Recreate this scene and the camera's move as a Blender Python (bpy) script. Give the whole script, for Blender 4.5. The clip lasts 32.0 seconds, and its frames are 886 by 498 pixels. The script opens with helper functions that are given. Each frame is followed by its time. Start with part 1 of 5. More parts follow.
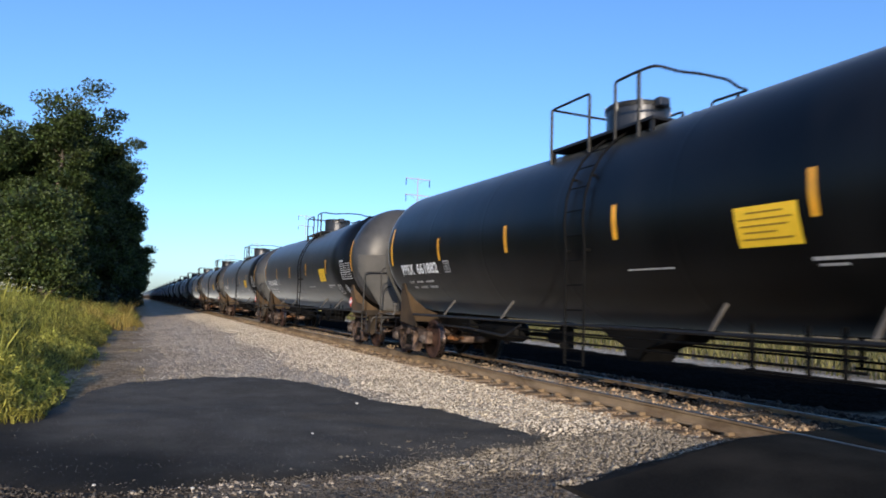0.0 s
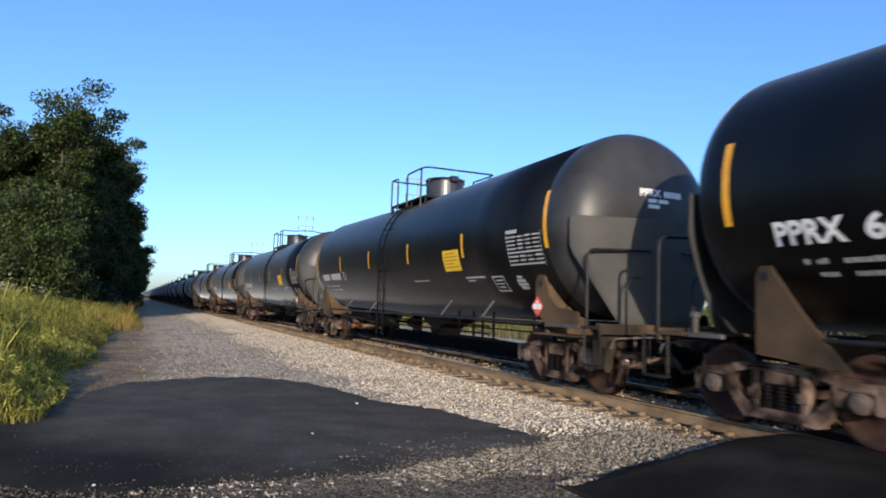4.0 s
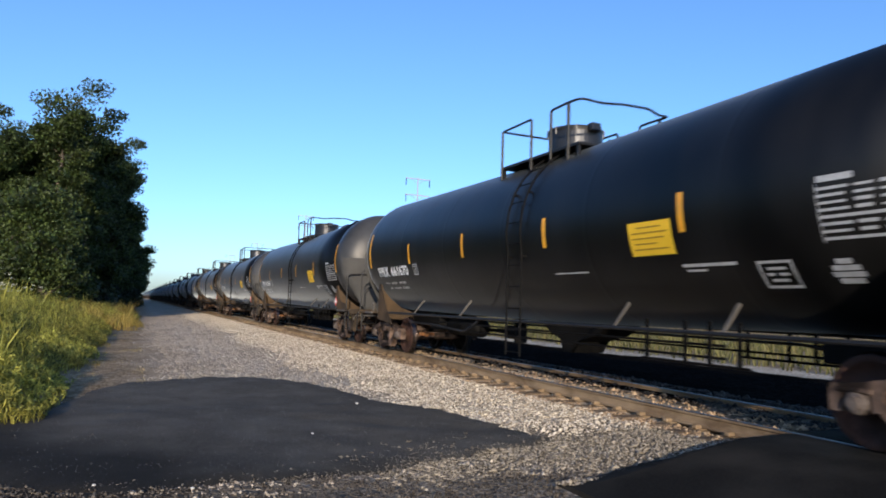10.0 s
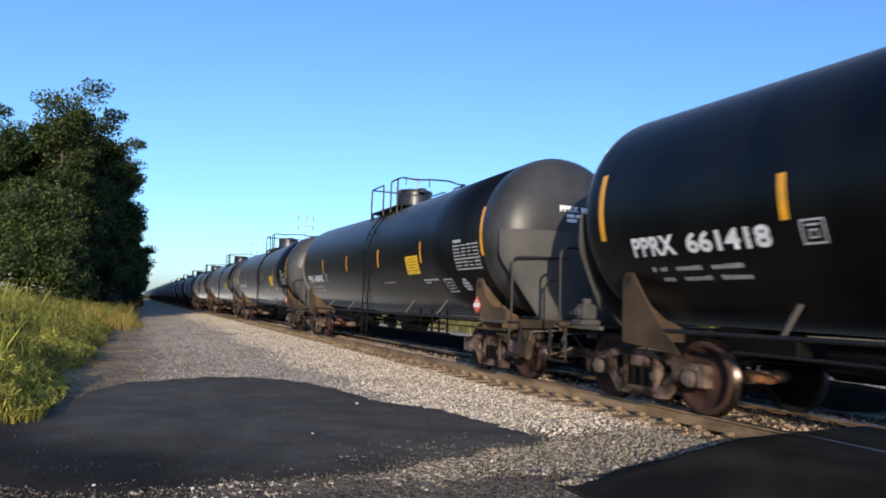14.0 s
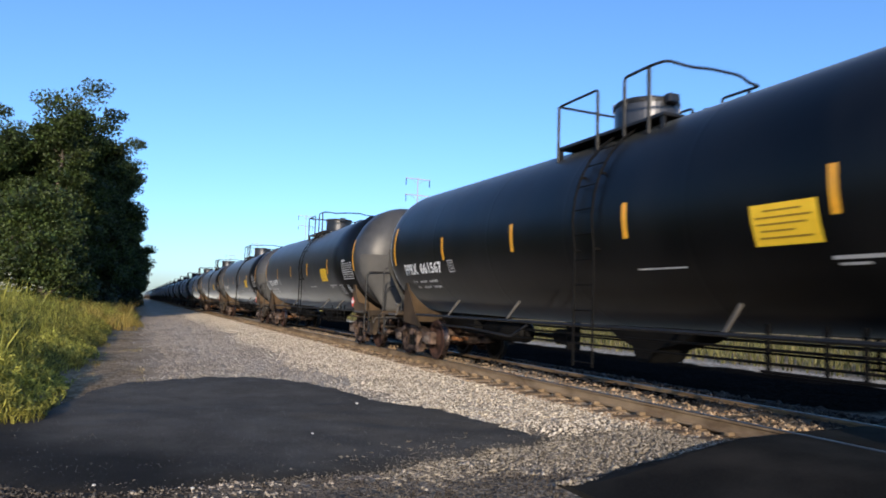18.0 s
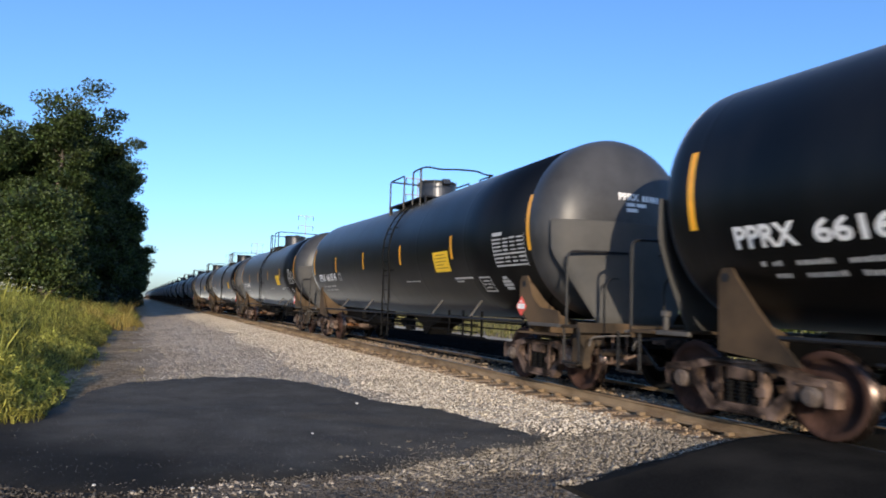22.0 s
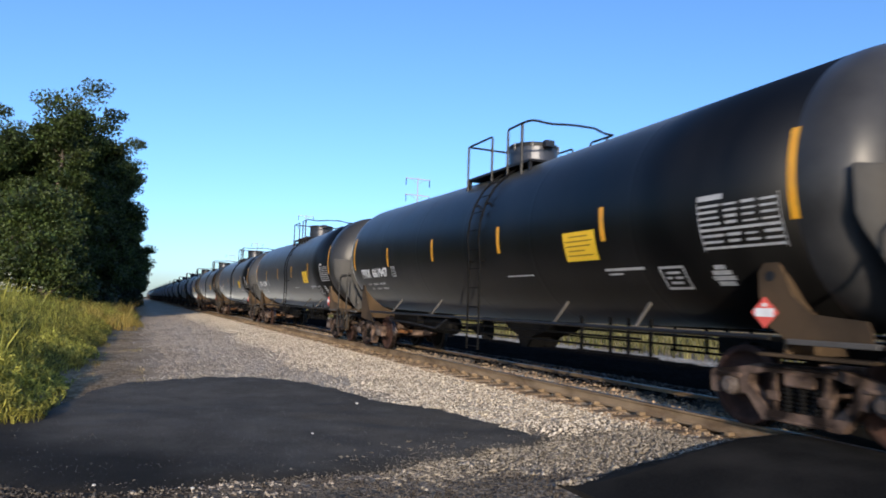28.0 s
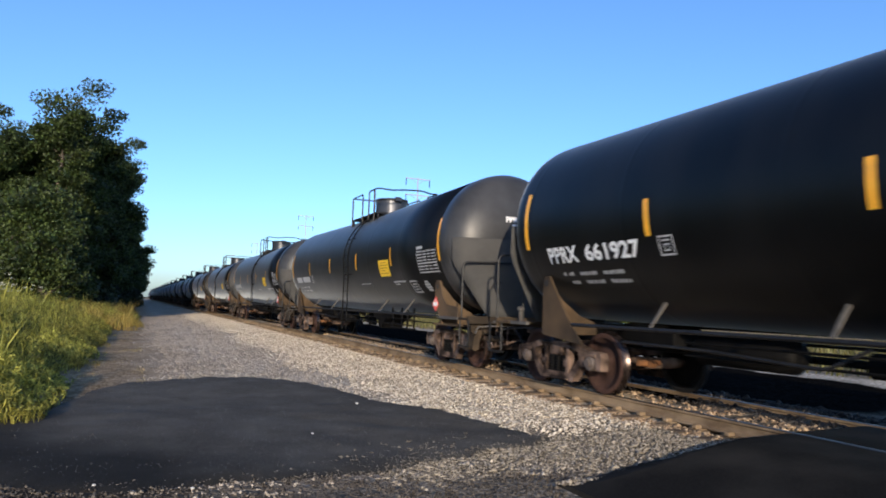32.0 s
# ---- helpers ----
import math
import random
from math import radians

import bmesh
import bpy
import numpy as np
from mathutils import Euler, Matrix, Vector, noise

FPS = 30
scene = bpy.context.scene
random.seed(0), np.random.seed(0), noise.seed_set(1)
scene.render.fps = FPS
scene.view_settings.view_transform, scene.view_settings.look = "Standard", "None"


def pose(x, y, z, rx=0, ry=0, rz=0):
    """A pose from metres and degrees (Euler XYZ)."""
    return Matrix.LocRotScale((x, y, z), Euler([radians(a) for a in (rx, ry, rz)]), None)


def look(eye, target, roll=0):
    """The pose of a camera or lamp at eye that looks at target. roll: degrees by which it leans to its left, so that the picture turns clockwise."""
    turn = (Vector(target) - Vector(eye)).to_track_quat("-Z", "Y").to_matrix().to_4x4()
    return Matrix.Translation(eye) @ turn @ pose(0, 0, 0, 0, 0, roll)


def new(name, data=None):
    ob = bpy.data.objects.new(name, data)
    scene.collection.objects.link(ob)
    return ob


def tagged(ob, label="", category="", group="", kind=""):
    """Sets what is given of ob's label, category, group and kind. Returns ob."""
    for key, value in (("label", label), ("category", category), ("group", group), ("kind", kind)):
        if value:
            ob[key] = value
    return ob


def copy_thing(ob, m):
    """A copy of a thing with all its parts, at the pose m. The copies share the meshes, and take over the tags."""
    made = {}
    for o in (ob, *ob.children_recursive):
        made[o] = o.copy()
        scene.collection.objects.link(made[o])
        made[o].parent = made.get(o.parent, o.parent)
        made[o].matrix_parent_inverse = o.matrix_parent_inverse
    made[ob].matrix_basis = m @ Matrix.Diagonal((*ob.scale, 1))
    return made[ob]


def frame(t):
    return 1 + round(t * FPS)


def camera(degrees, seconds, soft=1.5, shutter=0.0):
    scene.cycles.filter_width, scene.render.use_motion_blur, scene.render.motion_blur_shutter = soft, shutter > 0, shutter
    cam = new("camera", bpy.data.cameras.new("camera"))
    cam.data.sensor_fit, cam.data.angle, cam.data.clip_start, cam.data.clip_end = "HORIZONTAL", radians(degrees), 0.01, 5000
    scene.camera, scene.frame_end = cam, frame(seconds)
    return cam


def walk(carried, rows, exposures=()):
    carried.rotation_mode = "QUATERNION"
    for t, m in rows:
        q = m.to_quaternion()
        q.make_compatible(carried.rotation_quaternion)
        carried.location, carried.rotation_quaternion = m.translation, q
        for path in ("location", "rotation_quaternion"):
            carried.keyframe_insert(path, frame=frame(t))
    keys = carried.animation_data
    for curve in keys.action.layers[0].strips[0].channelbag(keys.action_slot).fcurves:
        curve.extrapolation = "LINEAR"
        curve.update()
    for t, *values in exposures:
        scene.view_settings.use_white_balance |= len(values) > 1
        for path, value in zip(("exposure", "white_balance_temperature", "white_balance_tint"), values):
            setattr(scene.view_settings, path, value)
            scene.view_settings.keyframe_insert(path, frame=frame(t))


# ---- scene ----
cam = camera(66.7, 32.0, soft=1.8, shutter=0.12)
EYE = (0.0, 0.0, 1.234)
YAW, TILT = 0.4242, 0.0848
AIM = (EYE[0] + math.sin(YAW) * math.cos(TILT), EYE[1] + math.cos(YAW) * math.cos(TILT), EYE[2] + math.sin(TILT))
walk(cam, [(0.0, look(EYE, AIM, 1.89)), (32.0, look(EYE, AIM, 1.89))], exposures=[(0.0, 0.0, 6050, 15), (32.0, 0.0, 6050, 15)])

# ---- light: low morning sun behind the camera, clear sky ----
SUN_AZ, SUN_EL = radians(21.5), radians(12.6)
world = bpy.data.worlds.new("sky")
scene.world = world
world.use_nodes = True
wt = world.node_tree
sky = wt.nodes.new("ShaderNodeTexSky")
sky.sky_type = "NISHITA"
sky.sun_disc = False
sky.sun_elevation = SUN_EL
sky.sun_rotation = SUN_AZ + math.pi
sky.altitude = 50
sky.air_density, sky.dust_density, sky.ozone_density = 1.0, 1.0, 4.8
wt.links.new(sky.outputs[0], wt.nodes["Background"].inputs[0])
wt.nodes["Background"].inputs[1].default_value = 0.26
sun = new("sun", bpy.data.lights.new("sun", "SUN"))
sun.data.energy, sun.data.angle, sun.data.color = 5.2, radians(0.53), (1.0, 0.83, 0.58)
ray = Vector((math.sin(SUN_AZ) * math.cos(SUN_EL), math.cos(SUN_AZ) * math.cos(SUN_EL), -math.sin(SUN_EL)))
sun.matrix_world = look((-30, -60, 40), Vector((-30, -60, 40)) + ray)

# ---- numbers of the place: y runs along the track, z is 0 on the rail heads ----
TRACK_X = 7.305
GAUGE = 1.435
CAR_PITCH = 18.15
TANK_R, TANK_Z = 1.53, 2.53
GROUND_Z = -0.30


# ---- mesh helpers ----
def part(name, bm, material, parent=None, label="", smooth=False):
    me = bpy.data.meshes.new(name)
    bm.to_mesh(me)
    bm.free()
    return link(name, me, material, parent, label, smooth)


def link(name, me, material, parent=None, label="", smooth=False):
    me.materials.append(material)
    if smooth:
        me.polygons.foreach_set("use_smooth", [True] * len(me.polygons))
    ob = new(name, me)
    if parent:
        ob.parent = parent
    if label:
        ob["label"] = label
    return ob


def thing(name, at, label, category, group="", kind=""):
    ob = new(name)
    ob.empty_display_size = 0.2
    ob.location = at
    return tagged(ob, label, category, group, kind)


def raw(name, verts, faces, material, parent=None, label="", smooth=False):
    me = bpy.data.meshes.new(name)
    me.from_pydata(verts, [], faces)
    me.update()
    return link(name, me, material, parent, label, smooth)


def box(bm, x0, x1, y0, y1, z0, z1, bevel=0.0, m=None):
    t = Matrix.LocRotScale(((x0 + x1) / 2, (y0 + y1) / 2, (z0 + z1) / 2), None, (abs(x1 - x0), abs(y1 - y0), abs(z1 - z0)))
    geo = bmesh.ops.create_cube(bm, size=1.0, matrix=(m @ t) if m else t)
    if bevel:
        es = list({e for v in geo["verts"] for e in v.link_edges})
        bmesh.ops.bevel(bm, geom=es, offset=bevel, segments=1, affect="EDGES")
    return bm


def rod(bm, a, b, r, r2=None, seg=10):
    a, b = Vector(a), Vector(b)
    d = b - a
    m = Matrix.Translation((a + b) / 2) @ d.to_track_quat("Z", "Y").to_matrix().to_4x4()
    bmesh.ops.create_cone(bm, cap_ends=True, segments=seg, radius1=r, radius2=r if r2 is None else r2, depth=d.length, matrix=m)
    return bm


def tube(bm, pts, r, seg=8):
    """A round bar along a line of points."""
    pts = [Vector(p) for p in pts]
    rings = []
    side = None
    for i, p in enumerate(pts):
        d = (pts[min(i + 1, len(pts) - 1)] - pts[max(i - 1, 0)]).normalized()
        if side is None:
            side = d.orthogonal().normalized()
        else:
            side = (side - d * side.dot(d)).normalized()
        up = d.cross(side)
        rings.append([bm.verts.new(p + r * (math.cos(a) * side + math.sin(a) * up)) for a in (2 * math.pi * k / seg for k in range(seg))])
    for a, b in zip(rings, rings[1:]):
        for k in range(seg):
            bm.faces.new((a[k], a[(k + 1) % seg], b[(k + 1) % seg], b[k]))
    bm.faces.new(rings[0][::-1])
    bm.faces.new(rings[-1])
    return bm


def bent(pts, r=0.12, n=4):
    """A line of points with its inner corners rounded."""
    pts = [Vector(p) for p in pts]
    out = [pts[0]]
    for a, p, b in zip(pts, pts[1:], pts[2:]):
        u, v = (a - p), (b - p)
        k = min(r, u.length * 0.45, v.length * 0.45)
        s, e = p + u.normalized() * k, p + v.normalized() * k
        for i in range(n + 1):
            t = i / n
            out.append((1 - t) ** 2 * s + 2 * t * (1 - t) * p + t * t * e)
    return out + [pts[-1]]


def prism(bm, outline, axis, a, b):
    """A flat outline pushed from a to b along an axis; the outline lies in the other two."""
    def at(p, w):
        return {"x": (w, p[0], p[1]), "y": (p[0], w, p[1]), "z": (p[0], p[1], w)}[axis]
    lo = [bm.verts.new(at(p, a)) for p in outline]
    hi = [bm.verts.new(at(p, b)) for p in outline]
    n = len(outline)
    bm.faces.new(lo[::-1])
    bm.faces.new(hi)
    for i in range(n):
        bm.faces.new((lo[i], lo[(i + 1) % n], hi[(i + 1) % n], hi[i]))
    bmesh.ops.recalc_face_normals(bm, faces=bm.faces)
    return bm


def lathe(bm, profile, axis, centre, seg=32, start=0.0, sweep=2 * math.pi, caps=True):
    """A profile of (distance along the axis, radius) turned round the axis."""
    rings = []
    for w, r in profile:
        ring = []
        for k in range(seg):
            a = start + sweep * k / seg
            c, s = r * math.cos(a), r * math.sin(a)
            p = {"y": (c, w, s), "z": (c, s, w), "x": (w, c, s)}[axis]
            ring.append(bm.verts.new(Vector(centre) + Vector(p)))
        rings.append(ring)
    for a, b in zip(rings, rings[1:]):
        for k in range(seg):
            bm.faces.new((a[k], a[(k + 1) % seg], b[(k + 1) % seg], b[k]))
    if caps and profile[0][1] > 1e-6:
        bm.faces.new(rings[0][::-1])
    if caps and profile[-1][1] > 1e-6:
        bm.faces.new(rings[-1])
    bmesh.ops.remove_doubles(bm, verts=bm.verts, dist=1e-5)
    bmesh.ops.recalc_face_normals(bm, faces=bm.faces)
    return bm


# ---- materials ----
def surface(name, dark, light, scale=4.0, rough=0.8, metal=0.0, bump=0.2, bump_scale=None, per_object=0.0, dirt=None, dirt_scale=0.6, dirt_amount=0.0, spec=0.5, rough_var=0.1, bump_dist=0.02, stretch=(1, 1, 1), sheen=0.0):
    """A surface with grain between two colours, stains of a third, relief and uneven gloss."""
    m = bpy.data.materials.new(name)
    m.use_nodes = True
    nt = m.node_tree
    b = nt.nodes["Principled BSDF"]
    co = nt.nodes.new("ShaderNodeTexCoord")
    mp = nt.nodes.new("ShaderNodeMapping")
    mp.inputs["Scale"].default_value = stretch
    nt.links.new(co.outputs["Object"], mp.inputs["Vector"])
    n1 = nt.nodes.new("ShaderNodeTexNoise")
    n1.inputs["Scale"].default_value = scale
    n1.inputs["Detail"].default_value = 8
    n1.inputs["Roughness"].default_value = 0.65
    nt.links.new(mp.outputs[0], n1.inputs["Vector"])
    ramp = nt.nodes.new("ShaderNodeValToRGB")
    ramp.color_ramp.elements[0].position, ramp.color_ramp.elements[1].position = 0.3, 0.72
    ramp.color_ramp.elements[0].color, ramp.color_ramp.elements[1].color = (*dark, 1), (*light, 1)
    nt.links.new(n1.outputs["Fac"], ramp.inputs[0])
    colour = ramp.outputs[0]
    if dirt:
        n2 = nt.nodes.new("ShaderNodeTexNoise")
        n2.inputs["Scale"].default_value = dirt_scale
        n2.inputs["Detail"].default_value = 6
        nt.links.new(mp.outputs[0], n2.inputs["Vector"])
        r2 = nt.nodes.new("ShaderNodeValToRGB")
        r2.color_ramp.elements[0].position, r2.color_ramp.elements[1].position = 0.42, 0.7
        r2.color_ramp.elements[0].color, r2.color_ramp.elements[1].color = (0, 0, 0, 1), (dirt_amount,) * 3 + (1,)
        nt.links.new(n2.outputs["Fac"], r2.inputs[0])
        mix = nt.nodes.new("ShaderNodeMix")
        mix.data_type = "RGBA"
        nt.links.new(r2.outputs[0], mix.inputs["Factor"])
        nt.links.new(colour, mix.inputs["A"])
        mix.inputs["B"].default_value = (*dirt, 1)
        colour = mix.outputs["Result"]
    if per_object:
        info = nt.nodes.new("ShaderNodeObjectInfo")
        hsv = nt.nodes.new("ShaderNodeHueSaturation")
        mr = nt.nodes.new("ShaderNodeMapRange")
        mr.inputs["To Min"].default_value, mr.inputs["To Max"].default_value = 1 - per_object, 1 + per_object
        nt.links.new(info.outputs["Random"], mr.inputs["Value"])
        nt.links.new(mr.outputs[0], hsv.inputs["Value"])
        nt.links.new(colour, hsv.inputs["Color"])
        colour = hsv.outputs[0]
    nt.links.new(colour, b.inputs["Base Color"])
    rr = nt.nodes.new("ShaderNodeMapRange")
    rr.inputs["To Min"].default_value, rr.inputs["To Max"].default_value = max(0.02, rough - rough_var), min(1, rough + rough_var)
    nt.links.new(n1.outputs["Fac"], rr.inputs["Value"])
    nt.links.new(rr.outputs[0], b.inputs["Roughness"])
    b.inputs["Metallic"].default_value = metal
    b.inputs["Specular IOR Level"].default_value = spec
    b.inputs["Sheen Weight"].default_value = sheen
    b.inputs["Sheen Roughness"].default_value = 0.22
    b.inputs["Sheen Tint"].default_value = (0.78, 0.88, 1.0, 1)
    if bump:
        n3 = nt.nodes.new("ShaderNodeTexNoise")
        n3.inputs["Scale"].default_value = bump_scale or scale * 4
        n3.inputs["Detail"].default_value = 6
        nt.links.new(co.outputs["Object"], n3.inputs["Vector"])
        bp = nt.nodes.new("ShaderNodeBump")
        bp.inputs["Strength"].default_value = bump
        bp.inputs["Distance"].default_value = bump_dist
        nt.links.new(n3.outputs["Fac"], bp.inputs["Height"])
        nt.links.new(bp.outputs[0], b.inputs["Normal"])
    return m


def leafy(name, dark, light, trans=0.25, rough=0.6, hue=0.03, mottle=0.0):
    """Leaves: every leaf its own green, some light passing through."""
    m = bpy.data.materials.new(name)
    m.use_nodes = True
    nt = m.node_tree
    b = nt.nodes["Principled BSDF"]
    geo = nt.nodes.new("ShaderNodeNewGeometry")
    ramp = nt.nodes.new("ShaderNodeValToRGB")
    ramp.color_ramp.elements[0].color, ramp.color_ramp.elements[1].color = (*dark, 1), (*light, 1)
    nt.links.new(geo.outputs["Random Per Island"], ramp.inputs[0])
    co = nt.nodes.new("ShaderNodeTexCoord")
    n1 = nt.nodes.new("ShaderNodeTexNoise")
    n1.inputs["Scale"].default_value = 0.35
    n1.inputs["Detail"].default_value = 4
    nt.links.new(co.outputs["Object"], n1.inputs["Vector"])
    mr = nt.nodes.new("ShaderNodeMapRange")
    mr.inputs["To Min"].default_value, mr.inputs["To Max"].default_value = 0.5 - hue, 0.5 + hue
    nt.links.new(n1.outputs["Fac"], mr.inputs["Value"])
    hsv = nt.nodes.new("ShaderNodeHueSaturation")
    nt.links.new(mr.outputs[0], hsv.inputs["Hue"])
    nt.links.new(ramp.outputs[0], hsv.inputs["Color"])
    if mottle:
        n2 = nt.nodes.new("ShaderNodeTexNoise")
        n2.inputs["Scale"].default_value = 1.1
        n2.inputs["Detail"].default_value = 5
        nt.links.new(co.outputs["Object"], n2.inputs["Vector"])
        vr = nt.nodes.new("ShaderNodeMapRange")
        vr.inputs["From Min"].default_value, vr.inputs["From Max"].default_value = 0.35, 0.65
        vr.inputs["To Min"].default_value, vr.inputs["To Max"].default_value = 1 - mottle, 1 + mottle
        nt.links.new(n2.outputs["Fac"], vr.inputs["Value"])
        nt.links.new(vr.outputs[0], hsv.inputs["Value"])
    nt.links.new(hsv.outputs[0], b.inputs["Base Color"])
    b.inputs["Roughness"].default_value = rough
    b.inputs["Specular IOR Level"].default_value = 0.3
    tr = nt.nodes.new("ShaderNodeBsdfTranslucent")
    nt.links.new(hsv.outputs[0], tr.inputs[0])
    mix = nt.nodes.new("ShaderNodeMixShader")
    mix.inputs[0].default_value = trans
    nt.links.new(b.outputs[0], mix.inputs[1])
    nt.links.new(tr.outputs[0], mix.inputs[2])
    nt.links.new(mix.outputs[0], nt.nodes["Material Output"].inputs[0])
    return m


# the bluish sheen stands in for haze over the far cars
TANK = surface("tank_black_paint", (0.0007, 0.0007, 0.0008), (0.0017, 0.0017, 0.0018), 1.6, 0.4, bump=0.012, bump_scale=2.2, per_object=0.3, dirt=(0.02, 0.0195, 0.0195), dirt_scale=1.0, dirt_amount=0.32, spec=0.28, rough_var=0.06, stretch=(0.6, 0.9, 0.4), sheen=0.34)
HEAD = surface("dusty_tank_head", (0.02, 0.0205, 0.0215), (0.038, 0.0385, 0.04), 2.5, 0.38, bump=0.04, bump_scale=6, per_object=0.25, dirt=(0.07, 0.07, 0.072), dirt_scale=1.1, dirt_amount=0.5, spec=0.28, rough_var=0.08)
DUSTY = surface("dusty_dark_steel", (0.02, 0.016, 0.012), (0.05, 0.038, 0.027), 3, 0.75, bump=0.1, per_object=0.25, dirt=(0.14, 0.092, 0.052), dirt_scale=1.2, dirt_amount=0.6, spec=0.12)
SHIELD = surface("dusty_grey_plate", (0.048, 0.0485, 0.0485), (0.075, 0.075, 0.074), 1.5, 0.6, bump=0.06, per_object=0.2, dirt=(0.1, 0.092, 0.08), dirt_scale=0.9, dirt_amount=0.5, spec=0.08)
RUSTY = surface("rusty_cast_steel", (0.004, 0.0028, 0.0023), (0.024, 0.0145, 0.0105), 6, 0.85, bump=0.4, per_object=0.25, dirt=(0.24, 0.165, 0.125), dirt_scale=3.4, dirt_amount=0.85, spec=0.2)
WHEEL = surface("rusty_wheel_plate", (0.03, 0.016, 0.012), (0.085, 0.046, 0.036), 5, 0.9, bump=0.15, spec=0.15, dirt=(0.025, 0.016, 0.013), dirt_scale=3, dirt_amount=0.6)
TREAD = surface("worn_wheel_tread", (0.03, 0.02, 0.016), (0.1, 0.076, 0.066), 7, 0.27, metal=0.85, bump=0.05)
# the next two blacks also give the far wheels and rims their shade
BAR_AND_SHADE = surface("black_bar_and_shade", (0.008, 0.008, 0.009), (0.018, 0.0175, 0.017), 5, 0.45, bump=0.08, dirt=(0.028, 0.029, 0.032), dirt_scale=3, dirt_amount=0.35, spec=0.25)
LADDER_AND_SHADE = surface("black_ladder_and_shade", (0.004, 0.004, 0.0042), (0.008, 0.008, 0.008), 6, 0.6, bump=0.05, dirt=(0.02, 0.018, 0.016), dirt_scale=2, dirt_amount=0.15, spec=0.06)
ORANGE = surface("bright_rust", (0.14, 0.058, 0.022), (0.27, 0.125, 0.048), 9, 0.85, bump=0.3, dirt=(0.05, 0.03, 0.018), dirt_scale=5, dirt_amount=0.6, spec=0.15)
DOME = surface("dull_blue_grey_steel", (0.03, 0.032, 0.038), (0.065, 0.068, 0.078), 4, 0.36, metal=0.5, bump=0.06, per_object=0.4, dirt=(0.018, 0.019, 0.022), dirt_scale=2, dirt_amount=0.6)
GREYBAR = surface("grey_dusty_bar", (0.065, 0.061, 0.057), (0.125, 0.118, 0.11), 6, 0.75, bump=0.1, dirt=(0.04, 0.034, 0.028), dirt_scale=3, dirt_amount=0.5, spec=0.2)
CAP = surface("dusty_bearing_steel", (0.075, 0.06, 0.052), (0.15, 0.125, 0.11), 9, 0.6, bump=0.15, dirt=(0.05, 0.03, 0.02), dirt_scale=6, dirt_amount=0.6, spec=0.2)
YELLOW = surface("yellow_reflective_tape", (0.8, 0.36, 0.02), (0.9, 0.45, 0.03), 8, 0.35, bump=0.05, per_object=0.12, dirt=(0.35, 0.2, 0.05), dirt_scale=5, dirt_amount=0.35)
SIGN = surface("yellow_panel_paint", (0.8, 0.5, 0.02), (0.9, 0.58, 0.03), 6, 0.5, bump=0.03, per_object=0.08)
WHITE = surface("white_stencil_paint", (0.8, 0.8, 0.78), (0.92, 0.92, 0.9), 12, 0.6, bump=0.05, dirt=(0.25, 0.24, 0.23), dirt_scale=6, dirt_amount=0.25)
GREYTEXT = surface("faded_white_stencil", (0.34, 0.34, 0.34), (0.58, 0.58, 0.57), 14, 0.6, bump=0.05)
DARKTEXT = surface("dark_print", (0.3, 0.17, 0.012), (0.4, 0.23, 0.02), 10, 0.6, bump=0.0)
RED = surface("red_placard_print", (0.7, 0.09, 0.065), (0.82, 0.14, 0.1), 10, 0.5, bump=0.0)
RAILSIDE = surface("rusty_rail_side", (0.11, 0.074, 0.044), (0.27, 0.19, 0.115), 7, 0.95, bump=0.4, dirt=(0.36, 0.27, 0.17), dirt_scale=2.2, dirt_amount=0.8, stretch=(1, 0.45, 1), spec=0.1)
RAILTOP = surface("polished_rail_head", (0.05, 0.048, 0.046), (0.11, 0.106, 0.102), 8, 0.5, metal=1.0, bump=0.03, stretch=(1, 0.05, 1))
TIE = surface("weathered_tie_wood", (0.1, 0.072, 0.047), (0.23, 0.17, 0.115), 9, 0.9, bump=0.5, per_object=0.25, stretch=(0.3, 3, 3), spec=0.1)
PALE = surface("pale_stone", (0.4, 0.38, 0.34), (0.68, 0.66, 0.61), 30, 0.85, bump=0.4, bump_scale=60, bump_dist=0.004, spec=0.2)
DULL = leafy("dusty_gravel_stone", (0.07, 0.058, 0.043), (0.4, 0.345, 0.265), trans=0.0, rough=0.9, hue=0.01)
STREWN = leafy("dark_strewn_gravel", (0.03, 0.026, 0.021), (0.19, 0.165, 0.13), trans=0.0, rough=0.9, hue=0.01)
STONE = leafy("ballast_stone", (0.26, 0.21, 0.15), (0.74, 0.655, 0.52), trans=0.0, rough=0.9, hue=0.01)
RUSTDUST = leafy("rust_dusted_ballast", (0.17, 0.115, 0.07), (0.48, 0.35, 0.22), trans=0.0, rough=0.9, hue=0.01)
PEBBLE = leafy("road_pebble", (0.2, 0.167, 0.128), (0.47, 0.405, 0.325), trans=0.0, rough=0.9, hue=0.01)
DARK_GRAVEL = leafy("soiled_gravel", (0.02, 0.017, 0.014), (0.13, 0.11, 0.088), trans=0.0, rough=0.9, hue=0.01)
GRIT = leafy("dark_grit", (0.02, 0.02, 0.02), (0.085, 0.08, 0.074), trans=0.0, rough=0.9, hue=0.01)
# stones coloured dark to give the shade under the train
SHADE_BALLAST = leafy("shade_dark_ballast", (0.012, 0.011, 0.01), (0.06, 0.05, 0.042), trans=0.0, rough=0.8, hue=0.01)
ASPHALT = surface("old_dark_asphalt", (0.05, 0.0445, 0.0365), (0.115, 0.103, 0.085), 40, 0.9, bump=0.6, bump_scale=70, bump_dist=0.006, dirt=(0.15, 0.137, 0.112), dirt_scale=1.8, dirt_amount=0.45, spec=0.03)
